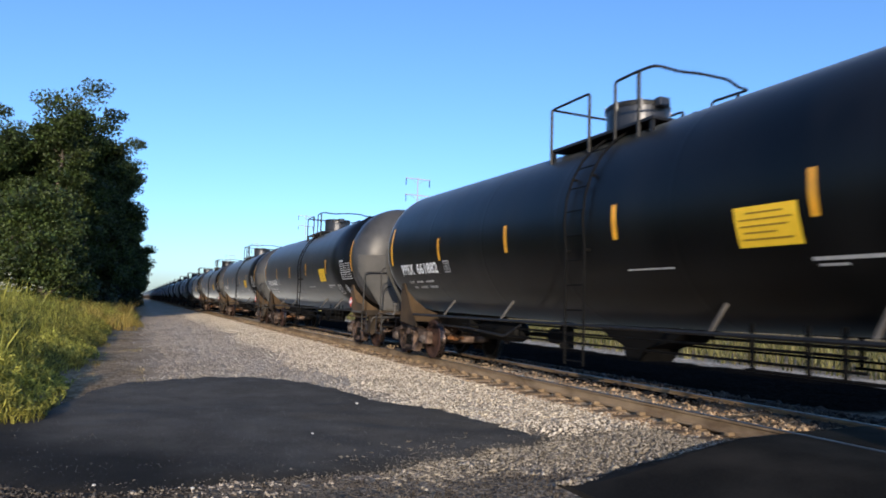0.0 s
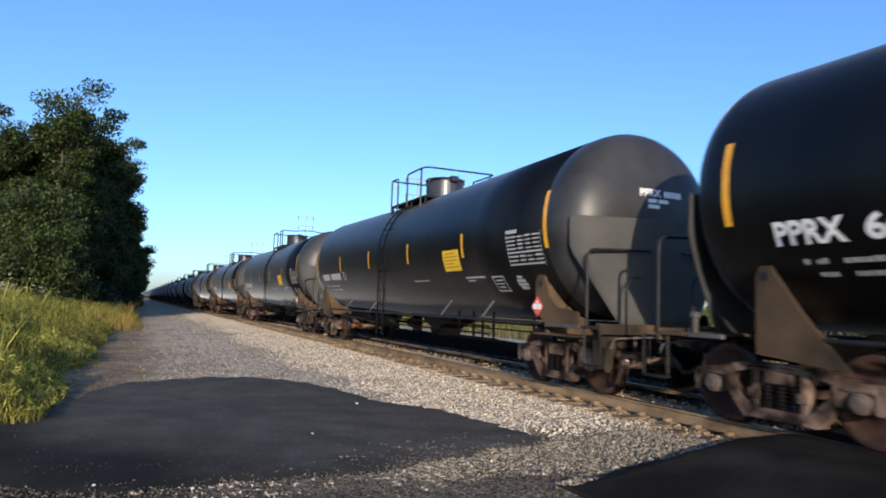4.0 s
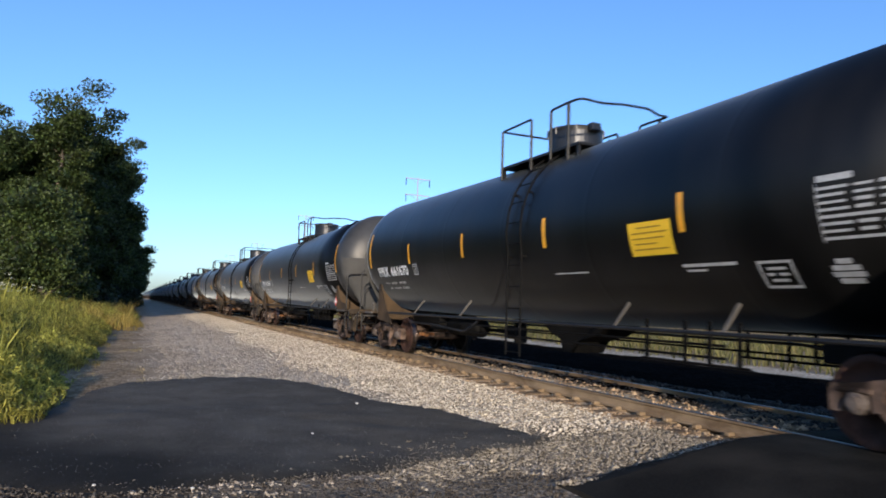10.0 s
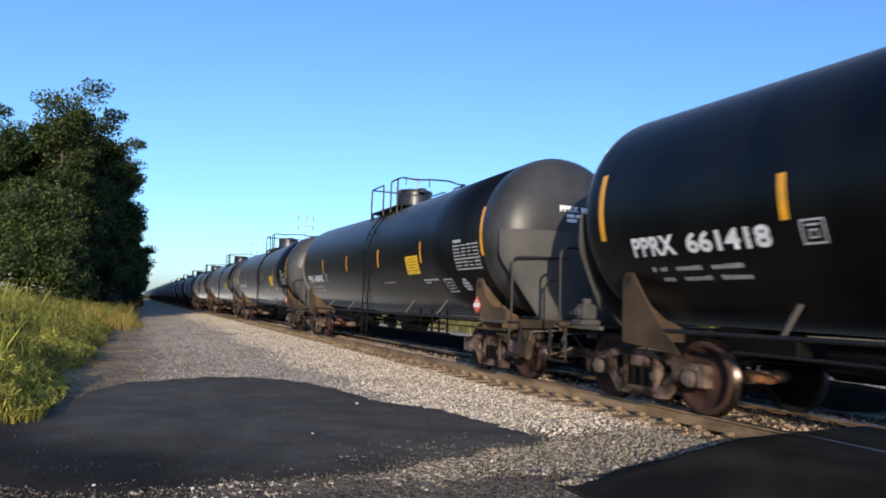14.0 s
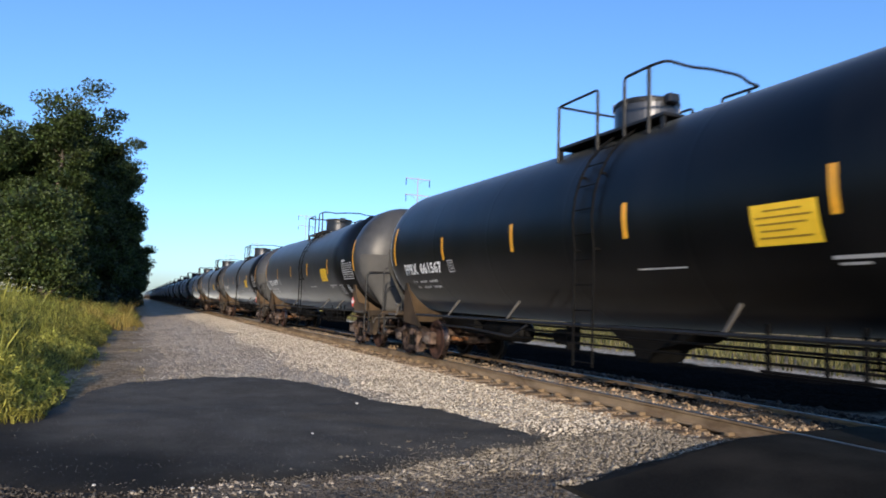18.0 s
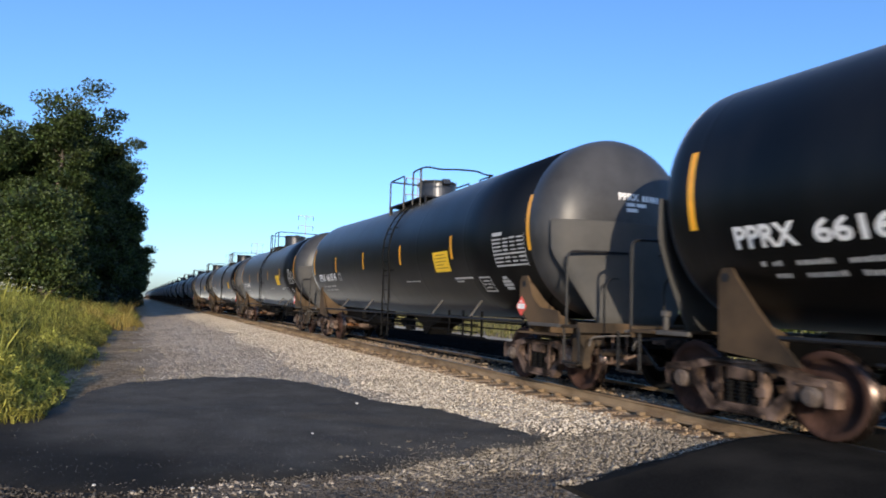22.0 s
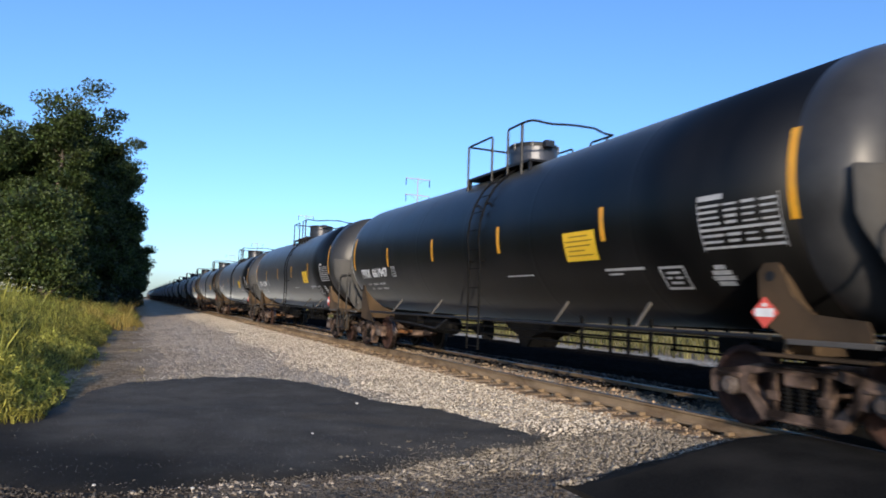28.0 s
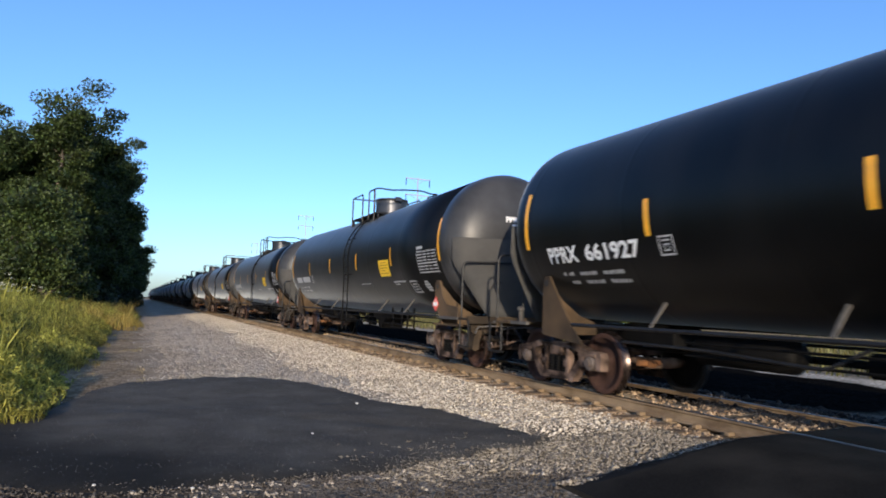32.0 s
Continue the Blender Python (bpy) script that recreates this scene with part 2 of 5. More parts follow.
TARMAC = surface("black_crossing_asphalt", (0.009, 0.0085, 0.0078), (0.023, 0.0215, 0.019), 45, 0.9, bump=0.5, bump_scale=70, bump_dist=0.005, dirt=(0.05, 0.045, 0.038), dirt_scale=1.1, dirt_amount=0.5, spec=0.02)
BARK = surface("grey_brown_bark", (0.05, 0.04, 0.03), (0.13, 0.11, 0.09), 6, 0.9, bump=0.8, stretch=(1, 1, 0.25))
# pole grey lightened to carry the haze of distance
POLE = surface("haze_pale_pole", (0.3, 0.3, 0.31), (0.42, 0.42, 0.43), 3, 0.7, bump=0.1)
LEAF = leafy("tree_leaf", (0.007, 0.017, 0.005), (0.066, 0.094, 0.022), 0.2, mottle=0.5)
GRASS = leafy("tall_weeds", (0.04, 0.055, 0.009), (0.46, 0.43, 0.085), 0.35, hue=0.04, mottle=0.55)
FARGRASS = leafy("far_weeds", (0.07, 0.075, 0.022), (0.25, 0.215, 0.075), 0.3, hue=0.04, mottle=0.5)
# leaf colour darkened to give the shade at the wood's foot
SHADED_BRUSH = leafy("shade_dark_leaf", (0.004, 0.01, 0.003), (0.03, 0.044, 0.012), 0.15, mottle=0.5)
HEDGE = leafy("hedge_leaves", (0.05, 0.07, 0.015), (0.2, 0.22, 0.05), 0.3)
DRYGRASS = leafy("dry_orange_weeds", (0.14, 0.115, 0.028), (0.5, 0.37, 0.09), 0.3, hue=0.035, mottle=0.35)
FLOWER = leafy("pale_flower_heads", (0.45, 0.48, 0.4), (0.75, 0.76, 0.68), 0.3, hue=0.01)


def ground_material():
    """Soil and grass at the sides, a worn gravel road, pale ballast along the track."""
    m = bpy.data.materials.new("gravel_and_soil")
    m.use_nodes = True
    nt = m.node_tree
    b = nt.nodes["Principled BSDF"]
    co = nt.nodes.new("ShaderNodeTexCoord")
    sep = nt.nodes.new("ShaderNodeSeparateXYZ")
    nt.links.new(co.outputs["Object"], sep.inputs[0])
    wob = nt.nodes.new("ShaderNodeTexNoise")
    wob.inputs["Scale"].default_value = 0.55
    wob.inputs["Detail"].default_value = 5
    nt.links.new(co.outputs["Object"], wob.inputs["Vector"])
    shift = nt.nodes.new("ShaderNodeMath")
    shift.operation = "MULTIPLY_ADD"
    shift.inputs[1].default_value = 2.0
    nt.links.new(wob.outputs["Fac"], shift.inputs[0])
    nt.links.new(sep.outputs["X"], shift.inputs[2])

    def stones(scale, c):
        v = nt.nodes.new("ShaderNodeTexVoronoi")
        v.inputs["Scale"].default_value = scale
        nt.links.new(co.outputs["Object"], v.inputs["Vector"])
        hs = nt.nodes.new("ShaderNodeSeparateColor")
        nt.links.new(v.outputs["Color"], hs.inputs[0])
        r = nt.nodes.new("ShaderNodeValToRGB")
        r.color_ramp.elements[0].color, r.color_ramp.elements[1].color = (*c[0], 1), (*c[2], 1)
        e = r.color_ramp.elements.new(0.55)
        e.color = (*c[1], 1)
        nt.links.new(hs.outputs[0], r.inputs[0])
        return r.outputs[0], v.outputs["Distance"]

    road, rd = stones(26, ((0.27, 0.225, 0.17), (0.42, 0.355, 0.275), (0.55, 0.475, 0.375)))
    bal, bd = stones(17, ((0.24, 0.19, 0.13), (0.46, 0.385, 0.285), (0.68, 0.6, 0.47)))
    soil, sd = stones(14, ((0.19, 0.135, 0.08), (0.29, 0.21, 0.128), (0.4, 0.305, 0.195)))

    def zone(lo, hi):
        r = nt.nodes.new("ShaderNodeMapRange")
        r.inputs["From Min"].default_value, r.inputs["From Max"].default_value = lo, hi
        nt.links.new(shift.outputs[0], r.inputs["Value"])
        return r.outputs[0]

    def mixed(a, c, f):
        x = nt.nodes.new("ShaderNodeMix")
        x.data_type = "RGBA"
        nt.links.new(f, x.inputs["Factor"])
        nt.links.new(a, x.inputs["A"])
        nt.links.new(c, x.inputs["B"])
        return x.outputs["Result"]
    c = mixed(soil, road, zone(0.8, 2.7))
    c = mixed(c, bal, zone(3.9, 5.2))
    # near-black ground colour deepens the train's shadow, up to its far edge
    train_shade, cd = stones(21, ((0.003, 0.003, 0.003), (0.007, 0.0066, 0.006), (0.015, 0.0135, 0.012)))
    c = mixed(c, train_shade, zone(8.1, 8.5))
    c = mixed(c, bal, zone(17.3, 17.6))
    c = mixed(c, soil, zone(18.7, 19.6))
    # gravel gets darker towards low x and y, with a noisy edge
    dark_stones, dd = stones(30, ((0.015, 0.013, 0.011), (0.04, 0.034, 0.027), (0.09, 0.075, 0.06)))
    near_mask = nt.nodes.new("ShaderNodeMath")
    near_mask.operation = "MULTIPLY_ADD"
    near_mask.inputs[1].default_value = 2.4
    nt.links.new(wob.outputs["Fac"], near_mask.inputs[0])
    across = nt.nodes.new("ShaderNodeMath")
    across.operation = "MULTIPLY_ADD"
    across.inputs[1].default_value = 0.5
    nt.links.new(sep.outputs["X"], across.inputs[0])
    nt.links.new(sep.outputs["Y"], across.inputs[2])
    nt.links.new(across.outputs[0], near_mask.inputs[2])
    darker = nt.nodes.new("ShaderNodeMapRange")
    darker.inputs["From Min"].default_value, darker.inputs["From Max"].default_value = 8.6, 6.7
    nt.links.new(near_mask.outputs[0], darker.inputs["Value"])
    c = mixed(c, dark_stones, darker.outputs[0])
    # dusty gravel before the crossing
    dull, ud = stones(24, ((0.09, 0.075, 0.055), (0.17, 0.14, 0.105), (0.27, 0.23, 0.175)))
    near = nt.nodes.new("ShaderNodeMath")
    near.operation = "MULTIPLY_ADD"
    near.inputs[1].default_value = 2.0
    nt.links.new(wob.outputs["Fac"], near.inputs[0])
    nt.links.new(sep.outputs["Y"], near.inputs[2])
    worn = nt.nodes.new("ShaderNodeMapRange")
    worn.inputs["From Min"].default_value, worn.inputs["From Max"].default_value = 8.8, 7.6
    nt.links.new(near.outputs[0], worn.inputs["Value"])
    east = nt.nodes.new("ShaderNodeMapRange")
    east.inputs["From Min"].default_value, east.inputs["From Max"].default_value = 1.6, 3.0
    nt.links.new(sep.outputs["X"], east.inputs["Value"])
    both = nt.nodes.new("ShaderNodeMath")
    both.operation = "MULTIPLY"
    nt.links.new(worn.outputs[0], both.inputs[0])
    nt.links.new(east.outputs[0], both.inputs[1])
    c = mixed(c, dull, both.outputs[0])
    big = nt.nodes.new("ShaderNodeTexNoise")
    big.inputs["Scale"].default_value = 0.9
    big.inputs["Detail"].default_value = 7
    nt.links.new(co.outputs["Object"], big.inputs["Vector"])
    mr = nt.nodes.new("ShaderNodeMapRange")
    mr.inputs["From Min"].default_value, mr.inputs["From Max"].default_value = 0.3, 0.7
    mr.inputs["To Min"].default_value, mr.inputs["To Max"].default_value = 0.75, 1.2
    nt.links.new(big.outputs["Fac"], mr.inputs["Value"])
    hsv = nt.nodes.new("ShaderNodeHueSaturation")
    nt.links.new(mr.outputs[0], hsv.inputs["Value"])
    nt.links.new(c, hsv.inputs["Color"])
    nt.links.new(hsv.outputs[0], b.inputs["Base Color"])
    b.inputs["Roughness"].default_value = 0.95
    b.inputs["Specular IOR Level"].default_value = 0.0
    bp = nt.nodes.new("ShaderNodeBump")
    bp.inputs["Strength"].default_value = 0.8
    bp.inputs["Distance"].default_value = 0.03
    bp.invert = True
    nt.links.new(bd, bp.inputs["Height"])
    nt.links.new(bp.outputs[0], b.inputs["Normal"])
    return m


GROUND = ground_material()


def darken_corner(m):
    """Darkens one corner of the patch, towards low x and y, with a noisy edge."""
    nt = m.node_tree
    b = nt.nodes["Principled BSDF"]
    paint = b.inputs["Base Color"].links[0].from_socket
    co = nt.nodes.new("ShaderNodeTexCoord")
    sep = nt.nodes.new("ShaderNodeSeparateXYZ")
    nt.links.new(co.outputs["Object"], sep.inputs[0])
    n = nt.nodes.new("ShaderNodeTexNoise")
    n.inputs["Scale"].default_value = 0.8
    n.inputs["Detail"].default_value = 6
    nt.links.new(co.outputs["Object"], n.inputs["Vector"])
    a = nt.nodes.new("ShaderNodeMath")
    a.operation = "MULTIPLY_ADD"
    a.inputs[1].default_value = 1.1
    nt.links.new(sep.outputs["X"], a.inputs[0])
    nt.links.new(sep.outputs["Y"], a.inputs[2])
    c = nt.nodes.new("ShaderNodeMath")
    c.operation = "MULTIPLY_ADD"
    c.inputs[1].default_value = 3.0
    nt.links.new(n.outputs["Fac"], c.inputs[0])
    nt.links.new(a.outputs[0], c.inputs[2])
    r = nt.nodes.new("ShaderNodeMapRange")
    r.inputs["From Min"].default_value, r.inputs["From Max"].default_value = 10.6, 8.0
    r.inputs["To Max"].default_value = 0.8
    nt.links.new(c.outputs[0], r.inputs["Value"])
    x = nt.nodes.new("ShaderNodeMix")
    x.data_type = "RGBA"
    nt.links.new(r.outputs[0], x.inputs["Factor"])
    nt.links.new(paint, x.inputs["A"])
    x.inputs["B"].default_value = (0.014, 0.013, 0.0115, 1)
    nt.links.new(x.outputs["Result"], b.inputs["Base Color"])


darken_corner(ASPHALT)


# ---- ground: one sheet, raised a little under the track ----
def ground_height(x, y):
    def step(a, b):
        t = min(1.0, max(0.0, (x - a) / (b - a)))
        return t * t * (3 - 2 * t)
    z = GROUND_Z + 0.12 * step(3.6, 5.8) - 0.16 * step(9.3, 12.0)
    if abs(x) < 25 and -15 < y < 90:
        z += 0.02 * (noise.noise((x * 0.6, y * 0.6, 0.0))) + 0.02 * noise.noise((x * 2.1, y * 2.1, 3.0))
        if 6.63 < x < 7.98:
            z = -0.058 + 0.01 * noise.noise((x * 3, y * 3, 1.0))
        elif 8.13 < x < 9.4:
            z = -0.07 - 0.12 * max(0.0, x - 8.9)
        elif 5.9 < x < 8.7:
            z = min(z, -0.198 + 0.035 * noise.noise((x * 2.5, y * 2.5, 1.0)))
    return z


def build_ground():
    xs = [-2500, -600, -150, -60, -30] + list(np.arange(-20, -3, 1.0)) + sorted(list(np.arange(-3, 13, 0.25)) + [6.42, 6.62, 6.64, 7.97, 7.99, 8.12, 8.14]) + list(np.arange(13, 30, 1.0)) + [40, 70, 150, 600, 2500]
    ys = [-2500, -600, -150, -60, -30, -15] + list(np.arange(-10, 3, 1.0)) + list(np.arange(3, 30, 0.25)) + list(np.arange(30, 90, 1.5)) + [100, 130, 180, 260, 400, 700, 1300, 3000]
    verts = [(x, y, ground_height(x, y)) for y in ys for x in xs]
    w = len(xs)
    faces = [(j * w + i, j * w + i + 1, (j + 1) * w + i + 1, (j + 1) * w + i) for j in range(len(ys) - 1) for i in range(w - 1)]
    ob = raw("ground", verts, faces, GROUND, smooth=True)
    tagged(ob, "grey gravel track road with pale ballast and weedy soil", "ground", kind="structure")


build_ground()


def patch_radius(a):
    """The outline of the asphalt patch, as a distance from its middle by angle."""
    half = 4.9 if math.sin(a) > 0 else 3.55
    base = 1 / (abs(math.cos(a) / 3.1) ** 2.8 + abs(math.sin(a) / half) ** 2.8) ** (1 / 2.8)
    base *= 1 - 0.36 * math.exp(-((a - radians(128)) / radians(34)) ** 2) - 0.24 * math.exp(-((a - radians(18)) / radians(42)) ** 2) + 0.14 * math.exp(-((a + radians(51)) / radians(8)) ** 2)
    return base * (1 + 0.06 * noise.noise((math.cos(a) * 2.0, math.sin(a) * 2.0, 5.0)) + 0.035 * noise.noise((math.cos(a) * 8, math.sin(a) * 8, 2.0)) + 0.022 * noise.noise((math.cos(a) * 26, math.sin(a) * 26, 4.0)) + 0.016 * noise.noise((math.cos(a) * 70, math.sin(a) * 70, 6.0)))


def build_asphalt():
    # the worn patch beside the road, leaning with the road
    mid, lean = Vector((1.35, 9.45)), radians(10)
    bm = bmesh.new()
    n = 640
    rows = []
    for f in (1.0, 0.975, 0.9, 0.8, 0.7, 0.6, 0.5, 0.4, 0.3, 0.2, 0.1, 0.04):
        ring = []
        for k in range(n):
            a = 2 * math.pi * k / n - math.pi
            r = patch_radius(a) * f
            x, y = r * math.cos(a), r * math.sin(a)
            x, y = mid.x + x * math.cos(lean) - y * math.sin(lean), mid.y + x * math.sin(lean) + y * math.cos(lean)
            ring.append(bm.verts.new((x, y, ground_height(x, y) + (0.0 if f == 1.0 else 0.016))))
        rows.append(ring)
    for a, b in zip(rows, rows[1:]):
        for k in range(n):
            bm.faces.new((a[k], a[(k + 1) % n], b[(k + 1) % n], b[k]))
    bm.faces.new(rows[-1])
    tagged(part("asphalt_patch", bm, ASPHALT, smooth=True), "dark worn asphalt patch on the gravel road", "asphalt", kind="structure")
    # the paved road crossing, flush with the rail heads
    bm = bmesh.new()
    def lip(x):
        return 4.93 + (x - 3.5) * 0.085 + 0.05 * noise.noise((x * 1.7, 0, 0)) + 0.03 * noise.noise((x * 8.0, 0, 1)) + 0.018 * noise.noise((x * 23.0, 0, 2))
    def top(x):
        t = min(1.0, max(0.0, (x - 3.4) / 2.6))
        return -0.255 + t * t * (3 - 2 * t) * 0.251
    for x0, x1 in ((3.45, TRACK_X - 0.80), (TRACK_X - 0.64, TRACK_X + 0.62), (TRACK_X + 0.80, 13.0)):
        m = max(2, int((x1 - x0) / 0.04))
        cols = []
        for i in range(m + 1):
            x = x0 + (x1 - x0) * i / m
            z = top(x) if x < 9 else top(9) - 0.3 * min(1, (x - 9) / 3.5)
            cols.append([bm.verts.new((x, y, zz)) for y, zz in ((-9, z), (lip(x) - 0.06, z), (lip(x) + 0.02, z - 0.012), (lip(x) + 0.2, min(z - 0.05, -0.2)))])
        for a, b in zip(cols, cols[1:]):
            for k in range(3):
                bm.faces.new((a[k], b[k], b[k + 1], a[k + 1]))
        for c in (cols[0], cols[-1]):
            low = [bm.verts.new((v.co.x, v.co.y, -0.5)) for v in c[:3]] + [c[3]]
            for k in range(3):
                bm.faces.new((c[k], c[k + 1], low[k + 1], low[k]) if k < 2 else (c[2], c[3], low[2]))
    bmesh.ops.recalc_face_normals(bm, faces=bm.faces)
    tagged(part("road_crossing", bm, TARMAC), "dark asphalt road crossing flush with the rails", "road", kind="structure")


build_asphalt()


# ---- track ----
def build_track():
    track = thing("railway_track", (TRACK_X, 0, 0), "rusty steel rails spiked on weathered wooden ties", "railway track", kind="structure")
    side = [(-0.07, -0.172), (0.07, -0.172), (0.07, -0.16), (0.012, -0.135), (0.01, -0.045), (0.036, -0.032), (0.037, -0.006)]
    prof = side + [(-a, z) for a, z in side[:1:-1]]
    for s in (-1, 1):
        bm = bmesh.new()
        x = s * (GAUGE / 2 + 0.037)
        ys = [-80, -20] + list(range(-10, 60, 5)) + [80, 150, 400, 900]
        rings = [[bm.verts.new((x + a, y, z)) for a, z in prof] for y in ys]
        for a, b in zip(rings, rings[1:]):
            for k in range(len(prof) - 1):
                bm.faces.new((a[k], b[k], b[k + 1], a[k + 1]))
        bmesh.ops.recalc_face_normals(bm, faces=bm.faces)
        rail = part("rail", bm, RAILSIDE, track)
        bm = bmesh.new()
        cap = [(-0.037, -0.008), (-0.036, -0.003), (-0.03, 0.0), (0.03, 0.0), (0.036, -0.003), (0.037, -0.008)]
        rings = [[bm.verts.new((x + a, y, z)) for a, z in cap] for y in ys]
        for a, b in zip(rings, rings[1:]):
            for k in range(len(cap) - 1):
                bm.faces.new((a[k], b[k], b[k + 1], a[k + 1]))
        bmesh.ops.recalc_face_normals(bm, faces=bm.faces)
        part("running_surface", bm, RAILTOP, rail, "polished rail head", smooth=True)
    # ties: the near ones singly, the far ones together
    rnd = random.Random(4)
    bm = bmesh.new()
    box(bm, -1.3, 1.3, -0.112, 0.112, -0.36, -0.178, 0.012)
    me = bpy.data.meshes.new("tie")
    bm.to_mesh(me)
    bm.free()
    me.materials.append(TIE)
    y = 5.4
    while y < 70:
        ob = new("tie", me)
        ob.parent = track
        ob.location = (rnd.uniform(-0.05, 0.05), y + rnd.uniform(-0.03, 0.03), rnd.uniform(-0.008, 0.006))
        ob.rotation_euler = (0, 0, rnd.uniform(-0.02, 0.02))
        y += 0.505
    far = bmesh.new()
    while y < 300:
        box(far, -1.3, 1.3, y - 0.11, y + 0.11, -0.36, -0.178)
        y += 0.505
    tagged(part("far_ties", far, TIE, track), kind="stuff")
    # tie plates, spikes and anchors
    bm = bmesh.new()
    y = 5.4
    while y < 45:
        for s in (-1, 1):
            x = s * (GAUGE / 2 + 0.037)
            box(bm, x - 0.17, x + 0.17, y - 0.09, y + 0.09, -0.178, -0.166)
            for dx in (-0.1, 0.1):
                box(bm, x + dx - 0.02, x + dx + 0.02, y + 0.02 * s - 0.012, y + 0.02 * s + 0.012, -0.17, -0.135)
            box(bm, x - 0.09, x + 0.09, y + 0.13, y + 0.155, -0.19, -0.15)
            box(bm, x + s * 0.1, x + s * 0.19, y - 0.05, y + 0.035, -0.17, -0.118, 0.012)
        y += 0.505
    tagged(part("tie_plates_and_spikes", bm, RAILSIDE, track), kind="stuff")


build_track()


# ---- loose stones ----
def scatter_stones(name, count, x_range, y_range, size, material, label, seed, keep=None, dense=1.0, lift=0.0):
    rng = np.random.default_rng(seed)
    base = np.array([(1, 0, 0), (-1, 0, 0), (0, 1, 0), (0, -1, 0), (0, 0, 1), (0, 0, -1)], float)
    tri = np.array([(0, 2, 4), (2, 1, 4), (1, 3, 4), (3, 0, 4), (2, 0, 5), (1, 2, 5), (3, 1, 5), (0, 3, 5)])
    t = rng.random(count) ** dense
    xs = rng.uniform(*x_range, count)
    ys = y_range[0] + (y_range[1] - y_range[0]) * t
    ok = np.array([keep(x, y) if keep else True for x, y in zip(xs, ys)])
    xs, ys = xs[ok], ys[ok]
    n = len(xs)
    s = size * np.exp(rng.normal(0, 0.35, n))
    rot = rng.uniform(0, 2 * np.pi, n)
    v = base[None] * rng.uniform(0.55, 1.15, (n, 6, 3)) + rng.normal(0, 0.22, (n, 6, 3))
    v *= s[:, None, None] * np.array([1.0, 0.8, 0.62])
    c, sn = np.cos(rot)[:, None], np.sin(rot)[:, None]
    vx, vy = v[..., 0] * c - v[..., 1] * sn, v[..., 0] * sn + v[..., 1] * c
    zs = np.array([ground_height(x, y) + lift for x, y in zip(xs, ys)])
    verts = np.stack([vx + xs[:, None], vy + ys[:, None], v[..., 2] + zs[:, None] + s[:, None] * 0.2], -1).reshape(-1, 3)
    faces = (tri[None] + 6 * np.arange(n)[:, None, None]).reshape(-1, 3)
    me = bpy.data.meshes.new(name)
    me.vertices.add(len(verts))
    me.vertices.foreach_set("co", verts.ravel())
    me.loops.add(faces.size)
    me.loops.foreach_set("vertex_index", faces.ravel())
    me.polygons.add(len(faces))
    me.polygons.foreach_set("loop_start", np.arange(0, faces.size, 3))
    me.update()
    me.validate()
    ob = link(name, me, material)
    tagged(ob, label, "gravel", kind="stuff")


def patch_depth(x, y):
    """How far inside the asphalt patch a point lies."""
    lean = radians(10)
    dx, dy = x - 1.35, y - 9.45
    u, v = dx * math.cos(lean) + dy * math.sin(lean), -dx * math.sin(lean) + dy * math.cos(lean)
    return patch_radius(math.atan2(v, u)) - math.hypot(u, v)


def on_patch(x, y):
    return patch_depth(x, y) > 0.05


def off_patch(x, y):
    deep = patch_depth(x, y)
    if deep < 0:
        return True
    near_side = max(0.0, min(1.0, (7.0 - y) / 1.4)) * max(0.0, min(1.0, (3.2 - x) / 1.2))
    return near_side > 0 and noise.noise((x * 2.3, y * 2.3, 9)) > 0.35 - 0.5 * near_side + 0.6 * deep


def darker(x, y):
    return y + 1.3 * noise.noise((x * 0.7, y * 0.7, 4.0)) + 0.9 * noise.noise((x * 11.0, y * 11.0, 6.0)) + 0.42 * max(0.0, x - 0.6) < 6.4


def dusty(x, y):
    return x > 2.2 + 0.6 * noise.noise((x * 3.0, y * 3.0, 2.0)) and y + 0.9 * noise.noise((x * 0.8, y * 0.8, 5.0)) + 0.8 * noise.noise((x * 10.0, y * 10.0, 3.0)) < 7.1


def dusty_road(x, y):
    return dusty(x, y) and not darker(x, y) and patch_depth(x, y) < 0.0 and (x < 3.4 or y > 5.0 + (x - 3.5) * 0.085)


def strewn_patch(x, y):
    """Gravel carried over the near rim of the patch."""
    near = 5.9 + 1.1 * max(0.0, min(1.0, (x - 1.2) / 1.6))
    return patch_depth(x, y) > -0.1 and y + 0.6 * noise.noise((x * 1.3, y * 1.3, 8.0)) + 0.9 * noise.noise((x * 9.0, y * 9.0, 2.0)) < near


def clean_road(x, y):
    if y > 11 and x < 0.5 + 1.0 * noise.noise((x * 6.0, y * 6.0, 1.0)) + 0.4 * noise.noise((x, y * 0.4, 3.0)):
        return False
    return patch_depth(x, y) < 0.0 and not darker(x, y) and not dusty(x, y)


def dark_road(x, y):
    return off_patch(x, y) and darker(x, y) and (x < 3.4 or y > 5.0 + (x - 3.5) * 0.085)


